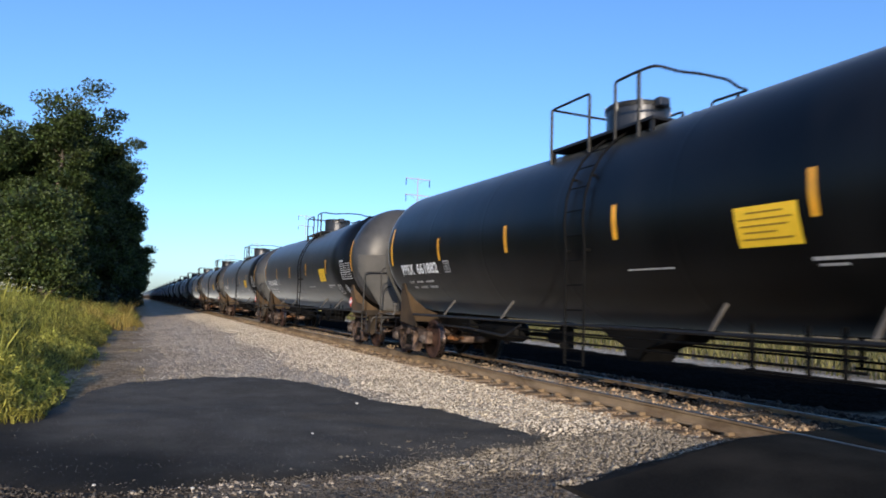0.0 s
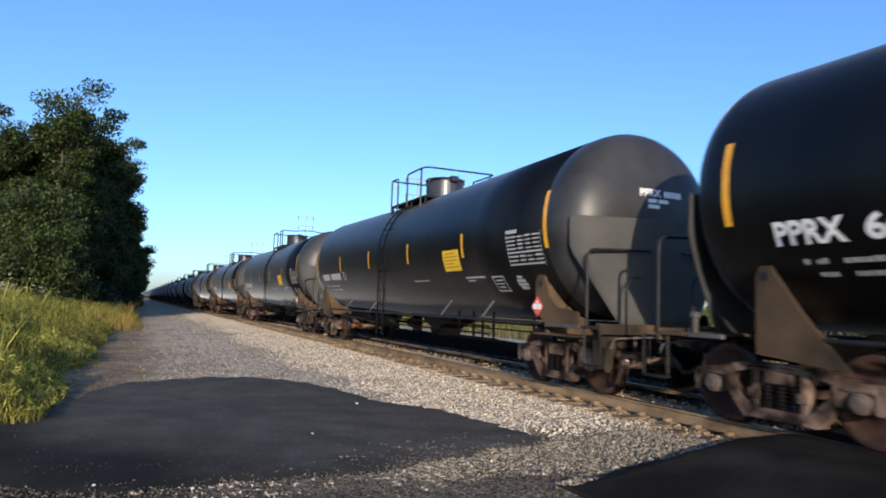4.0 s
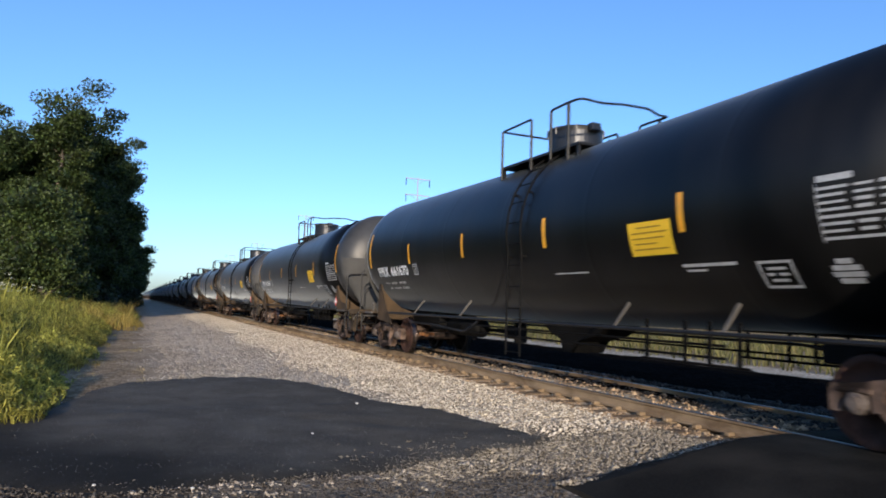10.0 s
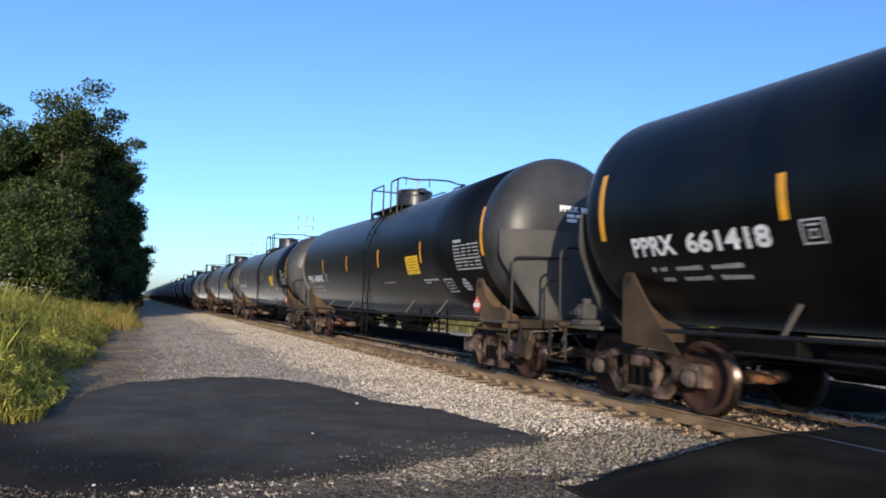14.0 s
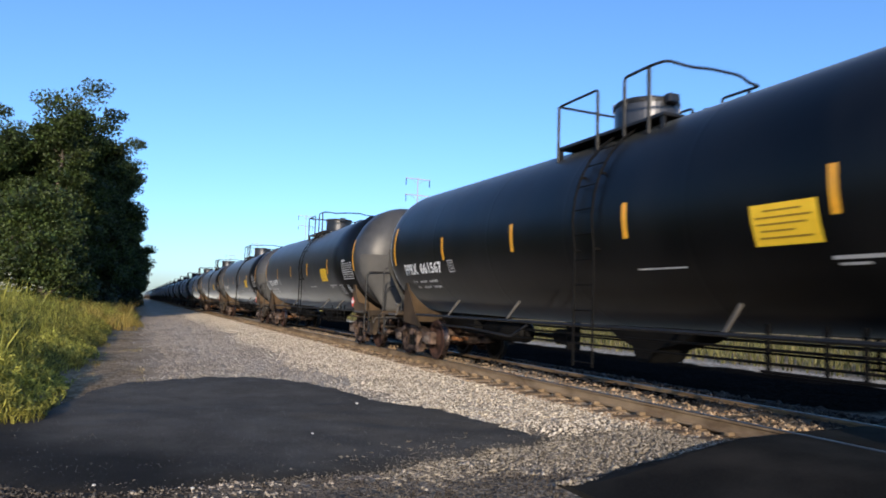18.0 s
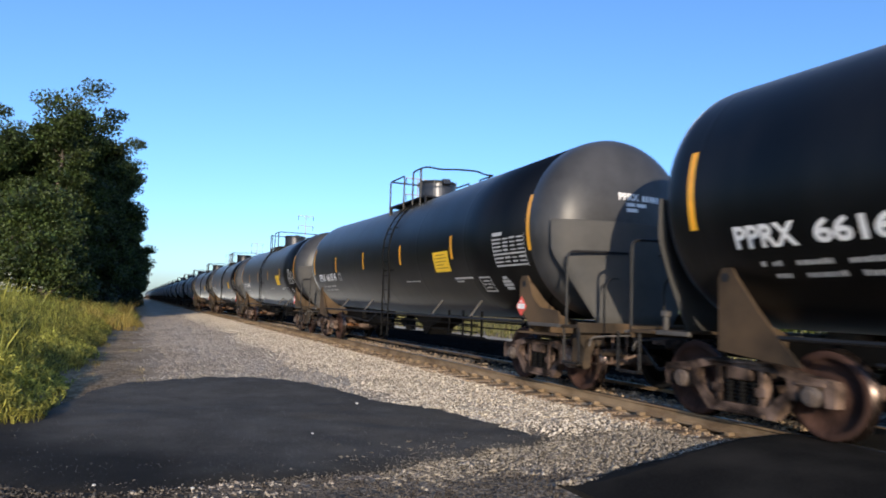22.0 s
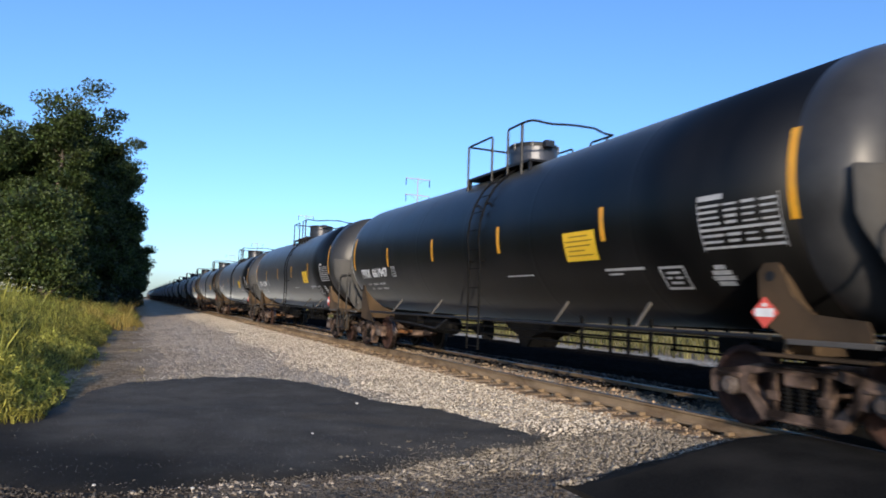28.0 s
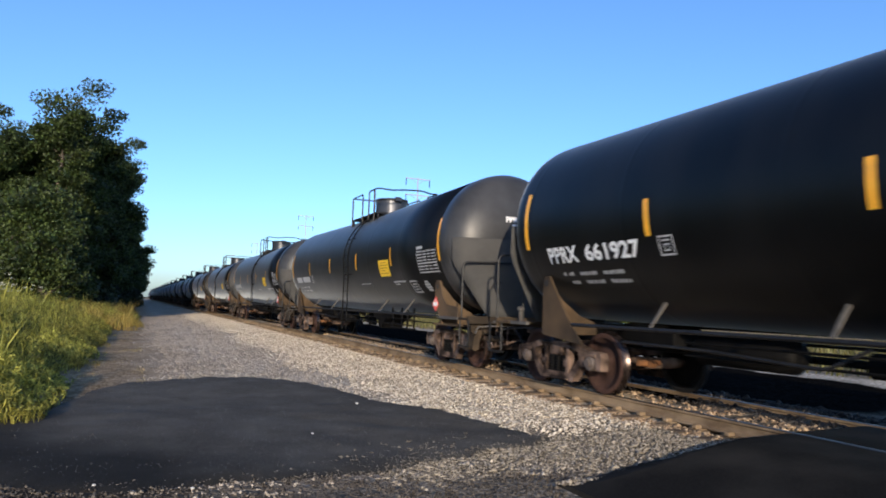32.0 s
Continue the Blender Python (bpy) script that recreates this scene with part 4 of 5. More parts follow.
def build_topworks(car, straight):
    """Manway, platform and handrails on top; two patterns of handrail."""
    top = TANK_Z + TANK_R
    dome_y = -0.04
    bm = bmesh.new()
    lathe(bm, [(top - 0.1, 0.53), (top + 0.05, 0.53), (top + 0.06, 0.5), (top + 0.45, 0.5)], "z", (0, dome_y, 0), 40)
    dome = part("manway", bm, DOME, car, "round grey manway housing", smooth=False)
    bm = bmesh.new()
    lathe(bm, [(top + 0.44, 0.0), (top + 0.44, 0.515), (top + 0.49, 0.52), (top + 0.52, 0.5), (top + 0.535, 0.3), (top + 0.54, 0.0)], "z", (0, dome_y, 0), 28)
    part("lid", bm, BAR_AND_SHADE, dome, "dark manway lid")
    bm = bmesh.new()
    for k in range(8):
        a = 2 * math.pi * k / 8 + 0.2
        rod(bm, (0.515 * math.cos(a), dome_y + 0.515 * math.sin(a), top + 0.38), (0.515 * math.cos(a), dome_y + 0.515 * math.sin(a), top + 0.53), 0.014, seg=6)
    box(bm, -0.1, 0.1, dome_y - 0.64, dome_y - 0.5, top + 0.4, top + 0.54, 0.01)
    tagged(part("lid_bolts", bm, DOME, dome), kind="stuff")
    # grating round it
    bm = bmesh.new()
    zp = 3.915
    ya, yb = (1.42, -1.0) if straight else (1.03, -1.5)
    for x0, x1, y0, y1 in ((-0.97, -0.56, yb, ya), (0.56, 0.97, yb, ya), (-0.56, 0.56, 0.5, ya), (-0.56, 0.56, yb, -0.6)):
        box(bm, x0, x1, y0, y1, zp, zp + 0.05, 0.005)
    for y in (yb + 0.06, 0.0, ya - 0.06):
        for s in (-1, 1):
            box(bm, s * 0.95, s * 0.91, y - 0.03, y + 0.03, 3.66, zp)
    part("platform", bm, BAR_AND_SHADE, car, "black walkway grating")
    bm = bmesh.new()
    box(bm, -0.2, 0.2, -1.36, -0.9, top - 0.05, top + 0.06, 0.02)
    for y in (-1.0, -1.25):
        rod(bm, (0.05, y, top), (0.05, y, top + 0.16), 0.04, seg=8)
    part("vent_valve", bm, BAR_AND_SHADE, car)
    z = 4.67
    posts = (1.4, 0.92, 0.22, -0.72) if straight else (1.01, -0.05, -0.68, -1.2)
    for s in (-1, 1):
        for k, y in enumerate(posts):
            bm = bmesh.new()
            tube(bm, [(s * 0.97, y, 3.68), (s * 0.97, y, z - (0.12 if k in (1, 2) else 0.0))], 0.024 if k < 3 else 0.028)
            part("post", bm, BAR_AND_SHADE, car)
    # one rail bends round each end of the platform; the ladder's gap stays open
    y0, y1, y2, y3 = posts
    bm = bmesh.new()
    tube(bm, bent([(-0.97, y1, z - 0.14), (-0.97, y1, z), (-0.97, y0, z), (0.97, y0, z), (0.97, y1, z), (0.97, y1, z - 0.14)], 0.08), 0.022)
    part("handrail", bm, BAR_AND_SHADE, car)
    side = [(-0.97, y2, z - 0.14), (-0.97, y2, z), (-0.99, y3, z)]
    if straight:
        line = side + [(-0.95, y3 - 0.28, z), (0.95, y3 - 0.28, z)]
    else:
        line = side + [(-0.95, -1.52, z), (-0.55, -1.54, z - 0.03), (-0.1, -1.5, z + 0.03), (0.5, -1.45, z + 0.06), (0.75, -1.4, z + 0.0), (1.05, -1.32, z + 0.03)]
    line += [(0.97, y3, z), (0.97, y2, z), (0.97, y2, z - 0.14)]
    bm = bmesh.new()
    tube(bm, bent(line, 0.12), 0.022)
    part("handrail", bm, BAR_AND_SHADE, car)


def build_ladder(car, side, y0=-0.16, y1=-0.61):
    """Two flat rails, upright below and bent over the tank above, with rungs."""
    line = [(1.56, 0.46), (1.56, 2.1)]
    for a in (0.0, 12, 24, 36, 48, 60):
        r = TANK_R + 0.075
        line.append((r * math.cos(radians(a)), TANK_Z + r * math.sin(radians(a))))
    for y in (y0, y1):
        bm = bmesh.new()
        tube(bm, [(side * x, y, z) for x, z in line], 0.018, 6)
        for x, z in (line[1], line[4]):
            tube(bm, [(side * x, y, z), (side * (x - 0.1), y, z)], 0.02, 6)
        part("ladder_rail", bm, LADDER_AND_SHADE, car)
    out = []
    dist = 0.06
    pts = [Vector((x, 0, z)) for x, z in line]
    for a, b in zip(pts, pts[1:]):
        seg = (b - a).length
        while dist < seg:
            out.append(a.lerp(b, dist / seg))
            dist += 0.36
        dist -= seg
    for p in out:
        bm = bmesh.new()
        tube(bm, [(side * p.x, y0, p.z), (side * p.x, y1, p.z)], 0.01, 6)
        part("ladder_rung", bm, LADDER_AND_SHADE, car)


def build_car(straight, owner):
    car = thing("tank_car", (0, 0, 0), "black steel tank car rolling on the track", "railway car", "cars of the train")
    # tank: cylinder with bulged heads and faint weld rings
    heads = []
    for k in range(13):
        a = math.pi / 2 * k / 12
        heads.append((SHELL + DISH * math.sin(a) ** 0.86, TANK_R * math.cos(a) ** 0.86 if k < 12 else 0.0))
    prof = [(-7.3, TANK_R)]
    for w in (-4.9, -2.45, 0.0, 2.45, 4.9, 7.2):
        prof += [(w - 0.08, TANK_R), (w - 0.03, TANK_R), (w - 0.012, TANK_R + 0.0015), (w + 0.012, TANK_R + 0.0015), (w + 0.03, TANK_R), (w + 0.08, TANK_R)]
    prof += heads
    bm = bmesh.new()
    lathe(bm, prof, "y", (0, 0, TANK_Z), 72)
    for v in bm.verts:
        v.co.z += rise(v.co.y)
    part("tank", bm, TANK, car, "weathered glossy black tank", smooth=True)
    bm = bmesh.new()
    lathe(bm, [(-w, r) for w, r in heads[::-1]] + [(-7.3, TANK_R), (-7.28, TANK_R - 0.004)], "y", (0, 0, TANK_Z), 72, caps=False)
    for v in bm.verts:
        v.co.z += rise(v.co.y)
    part("tank_head", bm, HEAD, car, "dusty dark grey tank head", smooth=True)
    # reflective strips
    for side in (-1,):
        for k, y in enumerate(STRIP_Y):
            mid, half = (2.66, 0.46) if k in (0, 5) else (2.435, 0.235)
            bm = bmesh.new()
            decal(bm, y - 0.05, y + 0.05, mid - half, mid + half, 0.005, side, 8)
            part("reflective_strip", bm, YELLOW, car, "yellow reflective strip")
    # yellow notice panel with four lines of print
    bm = bmesh.new()
    decal(bm, -3.36, -4.13, 1.96, 2.38, 0.005)
    panel = part("notice_panel", bm, SIGN, car, "yellow notice panel with lines of print")
    bm = bmesh.new()
    for k, (a, b) in enumerate(((0.16, 0.6), (0.06, 0.7), (0.06, 0.64), (0.1, 0.5), (0.08, 0.68))):
        z = 2.31 - k * 0.068
        decal(bm, -3.36 - a, -3.36 - b, z - 0.009, z + 0.009, 0.009, rows=1)
    part("print_lines", bm, DARKTEXT, panel)
    # stencils: weights, class box, data table, small lines
    bm = bmesh.new()
    rnd = random.Random(6)
    for z, cols in ((1.79, ((6.52, 6.45), (6.38, 6.25), (6.1, 5.68), (5.54, 5.08))), (1.67, ((6.4, 6.22), (6.04, 5.6), (5.46, 5.0)))):
        for a, b in cols:
            while a - b > 0.03:
                w = rnd.uniform(0.035, 0.06)
                decal(bm, a, a - w, z - 0.028, z + rnd.uniform(0.014, 0.028), rows=1)
                a -= w + rnd.uniform(0.012, 0.022)
    tagged(part("weight_stencil", bm, GREYTEXT, car, "faded white weight stencils"), kind="stuff")
    bm = bmesh.new()
    frame_decal(bm, 4.28, 4.02, 1.945, 2.19, 0.022)
    frame_decal(bm, 4.2, 4.1, 2.0, 2.09, 0.018)
    decal(bm, 4.22, 4.08, 2.12, 2.142, rows=1)
    part("class_stencil", bm, GREYTEXT, car, "white boxed stencil")
    bm = bmesh.new()
    decal(bm, -6.06, -6.42, 2.51, 2.57, rows=1)
    for k in range(8):
        z = 2.45 - k * 0.066
        for a, b in ((-6.06, -6.38), (-6.42, -6.62), (-6.66, -6.86), (-6.9, -7.12)) if k not in (4, 7) else ((-6.06, -7.12),):
            decal(bm, a, b + rnd.uniform(0.0, 0.05), z - 0.016, z + rnd.uniform(0.004, 0.016), rows=1)
    for a in (-6.05, -7.13):
        decal(bm, a - 0.006, a + 0.006, 1.95, 2.5, rows=3)
    tagged(part("test_table", bm, GREYTEXT, car, "faded white stencilled test table"), kind="stuff")
    bm = bmesh.new()
    decal(bm, -1.45, -2.3, 1.785, 1.805, rows=1)
    part("note_stencil", bm, GREYTEXT, car, "thin white stencilled note")
    bm = bmesh.new()
    decal(bm, -4.15, -4.95, 1.795, 1.83, rows=1)
    decal(bm, -4.2, -4.5, 1.74, 1.765, rows=1)
    part("note_stencil", bm, GREYTEXT, car, "thin white stencilled note")
    bm = bmesh.new()
    frame_decal(bm, -5.2, -5.62, 1.54, 1.82, 0.028)
    for a, b, z in ((5.3, 5.52, 1.74), (5.27, 5.36, 1.68), (5.42, 5.54, 1.68), (5.3, 5.5, 1.62)):
        decal(bm, -a, -b, z - 0.014, z + 0.014, rows=1)
    part("code_stencil", bm, GREYTEXT, car, "white outlined stencil box")
    bm = bmesh.new()
    for k, (a, b) in enumerate(((6.08, 6.24), (6.02, 6.3), (6.0, 6.32), (6.04, 6.28))):
        z = 1.78 - 0.06 * k
        decal(bm, -a, -b, z - 0.024, z + 0.024, rows=1)
    part("round_stencil", bm, GREYTEXT, car, "faded white eight-sided stencil")
    # marks on the head that leads: characters above, faded bars below
    def head_point(x, z):
        r = math.hypot(x, z - TANK_Z - rise(7.8)) / TANK_R
        return (x, -(SHELL + DISH * max(0.0, 1 - r ** (2 / 0.86)) ** (0.86 / 2)) - 0.006, z)
    me = owner.copy()
    co = np.empty(len(me.vertices) * 3)
    me.vertices.foreach_get("co", co)
    co = co.reshape(-1, 3)
    u = (co[:, :2] - co[:, :2].min(0)) / (co[:, :2].max(0) - co[:, :2].min(0))
    me.vertices.foreach_set("co", np.array([head_point(-0.36 + 0.4 * a, 3.03 + 0.12 * b) for a, b in u]).ravel())
    me.update()
    me.materials.clear()
    link("head_mark", me, WHITE, car, "white stencilled characters on the tank head")
    bm = bmesh.new()
    for x0, x1, z, h in ((0.1, 0.16, 3.085, 0.05), (0.175, 0.235, 3.085, 0.05), (0.25, 0.31, 3.085, 0.05), (0.325, 0.385, 3.085, 0.05), (0.4, 0.46, 3.085, 0.05), (-0.22, -0.05, 2.965, 0.03), (-0.02, 0.18, 2.965, 0.03), (-0.22, 0.0, 2.875, 0.03)):
        n = 3
        lo = [bm.verts.new(head_point(x0 + (x1 - x0) * k / n, z - h)) for k in range(n + 1)]
        hi = [bm.verts.new(head_point(x0 + (x1 - x0) * k / n, z + h)) for k in range(n + 1)]
        for k in range(n):
            bm.faces.new((lo[k], lo[k + 1], hi[k + 1], hi[k]))
    part("head_stencil", bm, WHITE, car, "white stencil bars on the tank head")
    # hazard placards
    for s in (-1,):
        bm = bmesh.new()
        c, r = (-6.78, 1.28), 0.165
        prism(bm, [(c[0] - r, c[1]), (c[0], c[1] - r), (c[0] + r, c[1]), (c[0], c[1] + r)], "x", s * 1.31, s * 1.318)
        placard = part("hazard_placard", bm, RED, car, "red diamond placard with a white band")
        bm = bmesh.new()
        box(bm, s * 1.319, s * 1.322, c[0] - 0.115, c[0] + 0.115, c[1] - 0.045, c[1] + 0.045)
        box(bm, s * 1.319, s * 1.322, c[0] - 0.025, c[0] + 0.025, c[1] + 0.06, c[1] + 0.1)
        part("placard_band", bm, WHITE, placard)
    # side rail on struts
    for s in (-1, 1):
        bm = bmesh.new()
        tube(bm, [(s * SIDE_X, 6.4, 1.02), (s * SIDE_X, -6.8, 1.02)], 0.028, 8)
        part("side_rail", bm, BAR_AND_SHADE, car, "black safety rail along the car")
        for y in (4.66, 2.16, -2.77, -4.68):
            bm = bmesh.new()
            prism(bm, [(s * (SIDE_X - 0.015), 1.0), (s * (SIDE_X + 0.015), 1.0), (s * 0.99, 1.385), (s * 0.96, 1.36)], "y", y - 0.02, y + 0.02)
            part("rail_strut", bm, GREYBAR, car, "pale grey strut")
        bm = bmesh.new()
        for y in (-3.1, -3.8, -4.2, -4.65):
            box(bm, s * 0.93, s * 0.96, y - 0.025, y + 0.025, 0.62, 1.16)
        tube(bm, [(s * 0.945, -3.0, 0.63), (s * 0.945, -4.8, 0.63)], 0.02, 6)
        for z in (0.72, 0.87):
            tube(bm, [(s * 0.9, 4.4, z), (s * 0.9, -4.4, z)], 0.018, 6)
        part("pipe_hanger", bm, LADDER_AND_SHADE, car)
    bm = bmesh.new()
    prism(bm, [(5.66, 0.6), (5.42, 0.57), (5.28, 0.51), (5.36, 0.46), (5.66, 0.47)], "x", -0.6, -0.54)
    box(bm, -0.75, -0.35, 5.42, 5.5, 0.48, 0.56, 0.012)
    part("brake_lever", bm, ORANGE, car, "rust-orange brake lever")
    # under the tank: outlet saddle, brake gear
    bm = bmesh.new()
    prism(bm, [(-1.5, 1.02), (-1.2, 0.84), (-0.65, 0.7), (-0.5, 0.5), (-0.26, 0.5), (-0.15, 0.72), (0.2, 0.84), (0.5, 1.02)], "x", -0.34, 0.34)
    part("bottom_outlet", bm, LADDER_AND_SHADE, car, "black bottom outlet saddle")
    bm = bmesh.new()
    lathe(bm, [(3.4, 0.0), (3.42, 0.15), (3.5, 0.22), (4.95, 0.22), (5.05, 0.15), (5.07, 0.0)], "y", (0.0, 0, 0.76), 18)
    part("air_reservoir", bm, LADDER_AND_SHADE, car, "black air reservoir", smooth=True)
    bm = bmesh.new()
    lathe(bm, [(2.3, 0.0), (2.31, 0.15), (2.75, 0.15), (2.77, 0.05), (3.7, 0.04), (3.7, 0.0)], "y", (0.3, 0, 0.72), 14)
    box(bm, 0.15, 0.45, 2.25, 2.31, 0.5, 1.02, 0.01)
    part("brake_cylinder", bm, LADDER_AND_SHADE, car, "black brake cylinder")
    bm = bmesh.new()
    tube(bm, bent([(-1.0, 5.5, 0.82), (-1.0, 3.9, 0.8), (-1.0, 2.4, 0.72), (-0.9, 2.0, 0.95)], 0.1), 0.022)
    tube(bm, bent([(0.15, 8.3, 0.7), (0.15, 5.4, 0.66), (0.4, 4.6, 0.9), (0.4, -4.6, 0.9), (0.15, -5.4, 0.66), (0.15, -8.3, 0.7)], 0.3), 0.02)
    part("brake_pipe", bm, BAR_AND_SHADE, car)
    build_ladder(car, -1, *((-0.33, -0.78) if not straight else (0.55, 0.1)))
    build_topworks(car, straight)
    for e in (1, -1):
        build_end(e, car, straight)
        build_truck(e, car)
    for y in AXLES:
        build_wheelset(y, car)
    return car


FAR_SKIP = ("ladder_rung", "spring", "bearing_cap", "lid_bolts", "lifting_hole", "air_hose", "grab_iron", "uncoupling_lever", "placard_band", "print_lines", "pipe_hanger", "vent_valve", "brace", "brake_beam")
NUMBERS = {0: "661882", 1: "661820", 2: "661835", 3: "661838", 5: "661583", 6: "660946", 7: "661857", 8: "661909", 9: "661670",
           10: "661645", 11: "661633", 12: "661418", 13: "660042", 15: "661433", 16: "661567", 17: "661977", 18: "661992", 19: "661669",
           20: "661514", 21: "660058", 22: "661942", 24: "661887", 25: "661947", 26: "661884", 27: "661951", 28: "661927"}
STRAIGHT = {4, 7, 8, 11, 12, 21, 31, 35, 40, 44}
FIRST, LAST = -2, 49
# how far the front car's reference strip has come, second by second
TRAIN = ((0, 15.91), (1, -0.34), (2, -16.59), (6, -81.575), (7, -97.78), (8, -113.93), (9, -130.08), (10, -146.24), (11, -162.38), (12, -178.49), (13, -194.68), (14, -210.81),
         (17, -259.11), (18, -275.22), (19, -291.31), (20, -307.37), (21, -323.45), (22, -339.51), (23, -355.56), (24, -371.53), (25, -387.44), (28, -435.16), (29, -451.04),
         (30, -466.90), (31, -482.78), (32, -498.67))


def slack(n):
    """Couplers stretched or pushed in here and there."""
    return 0.52 if 8 <= n <= 25 else -0.05 if n >= 26 else 0.0


def car_y(n, s):
    return s + n * CAR_PITCH + slack(n) - 7.287


def train_at(t):
    return float(np.interp(t, [a for a, _ in TRAIN], [b for _, b in TRAIN]))


def build_train():
    texts = lettering({-9: "PPRX", **NUMBERS})
    kinds, used, cars = {}, set(), {}
    for straight in (False, True):
        kinds[straight, False] = build_car(straight, texts[-9])
        kinds[straight, True] = copy_thing(kinds[straight, False], Matrix())
        bpy.data.batch_remove([o for o in kinds[straight, True].children_recursive if o.name.split(".")[0] in FAR_SKIP])
    for n in range(FIRST, LAST + 1):
        key = (n in STRAIGHT, n > 30)
        m = pose(TRACK_X, car_y(n, TRAIN[0][1]), 0)
        if key in used:
            cars[n] = copy_thing(kinds[key], m)
        else:
            used.add(key)
            cars[n] = kinds[key]
            cars[n].matrix_basis = m
    for n, car in cars.items():
        if n in NUMBERS:
            stencilled(texts[-9].copy(), 6.75, 5.99, 1.95, 2.19, car)
            stencilled(texts[n], 5.81, 4.63, 1.95, 2.19, car, "car_number")
        else:
            bm = bmesh.new()
            for a, b in ((6.75, 5.9), (5.7, 4.58)):
                decal(bm, a, b, 1.97, 2.17, rows=2)
            part("reporting_mark", bm, GREYTEXT, car, "faded white reporting mark")
        if n in (8, 11):
            bm = bmesh.new()
            rnd = random.Random(n)
            for k in range(11):
                y, z, a = rnd.uniform(-0.25, 0.45), rnd.uniform(1.85, 2.7) if n == 8 else rnd.uniform(1.5, 1.75), rnd.uniform(0, 6.3)
                turn, w = rnd.uniform(-1.1, 1.1), rnd.uniform(0.008, 0.016)
                last = None
                for step in range(rnd.randint(4, 9)):
                    side = (-math.sin(a) * w, math.cos(a) * w)
                    pair = [bm.verts.new(skin(y + side[0], z + side[1], 0.0045)), bm.verts.new(skin(y - side[0], z - side[1], 0.0045))]
                    if last:
                        bm.faces.new((last[0], last[1], pair[1], pair[0]))
                    last = pair
                    y, z, a = y + 0.05 * math.cos(a), z + 0.05 * math.sin(a), a + turn
            part("chalk_scrawl", bm, GREYBAR, car, "pale scrawled paint marks")
        if n in (7, 8, 11, 12):
            bm = bmesh.new()
            for k in range(5):
                decal(bm, 0.08, -0.3 - 0.06 * (k % 2), 1.72 - 0.045 * k, 1.74 - 0.045 * k, rows=1)
            part("owner_stencil", bm, GREYTEXT, car, "faded white stencil lines")
    return cars


cars = build_train()


def motions():
    for n, car in cars.items():
        walk(car, [(t, pose(TRACK_X, car_y(n, s), 0)) for t, s in TRAIN])
        # the wheels roll while the car is near
        near = [k for k in range(0, 32 * FPS + 1) if -16 < car_y(n, train_at(k / FPS)) < 55]
        for o in car.children:
            if o.name.split(".")[0] != "wheelset":
                continue
            y = o.location.y
            if len(near) < 2:
                walk(o, [(0.0, pose(0, y, WHEEL_R)), (32.0, pose(0, y, WHEEL_R))])
                continue
            rows = [(k / FPS, pose(0, y, WHEEL_R, math.degrees((TRAIN[0][1] - train_at(k / FPS)) / WHEEL_R))) for k in near]
            if near[0] > 0:
                rows.insert(0, (0.0, rows[0][1]))
            if near[-1] < 32 * FPS:
                rows.append((32.0, rows[-1][1]))
            walk(o, rows)


# ---- plants ----
def leaf_mesh(name, centres, normals_seed, size, material, parent=None, label="", long=1.6):
    """Many small leaves, each a folded pair of triangles."""
    rng = np.random.default_rng(normals_seed)
    n = len(centres)
    a = rng.normal(size=(n, 3))
    a /= np.linalg.norm(a, axis=1)[:, None]
    b = rng.normal(size=(n, 3))
    b -= a * (a * b).sum(1)[:, None]
    b /= np.linalg.norm(b, axis=1)[:, None]
    c = np.cross(a, b)
    s = size * rng.uniform(0.6, 1.4, n)[:, None]
    v = np.stack([centres - a * s * long * 0.5, centres + b * s * 0.5 + c * s * 0.12, centres + a * s * long * 0.5, centres - b * s * 0.5 + c * s * 0.12], 1).reshape(-1, 3)
    f = (np.array([(0, 1, 2), (0, 2, 3)])[None] + 4 * np.arange(n)[:, None, None]).reshape(-1, 3)
    return bulk(name, v, f, material, parent, label)


def bulk(name, v, f, material, parent=None, label=""):
    me = bpy.data.meshes.new(name)
    me.vertices.add(len(v))
    me.vertices.foreach_set("co", np.ascontiguousarray(v).ravel())
    me.loops.add(f.size)
    me.loops.foreach_set("vertex_index", np.ascontiguousarray(f).ravel())
    me.polygons.add(len(f))
    me.polygons.foreach_set("loop_start", np.arange(0, f.size, 3))
    me.update()
    me.validate()
    return link(name, me, material, parent, label)


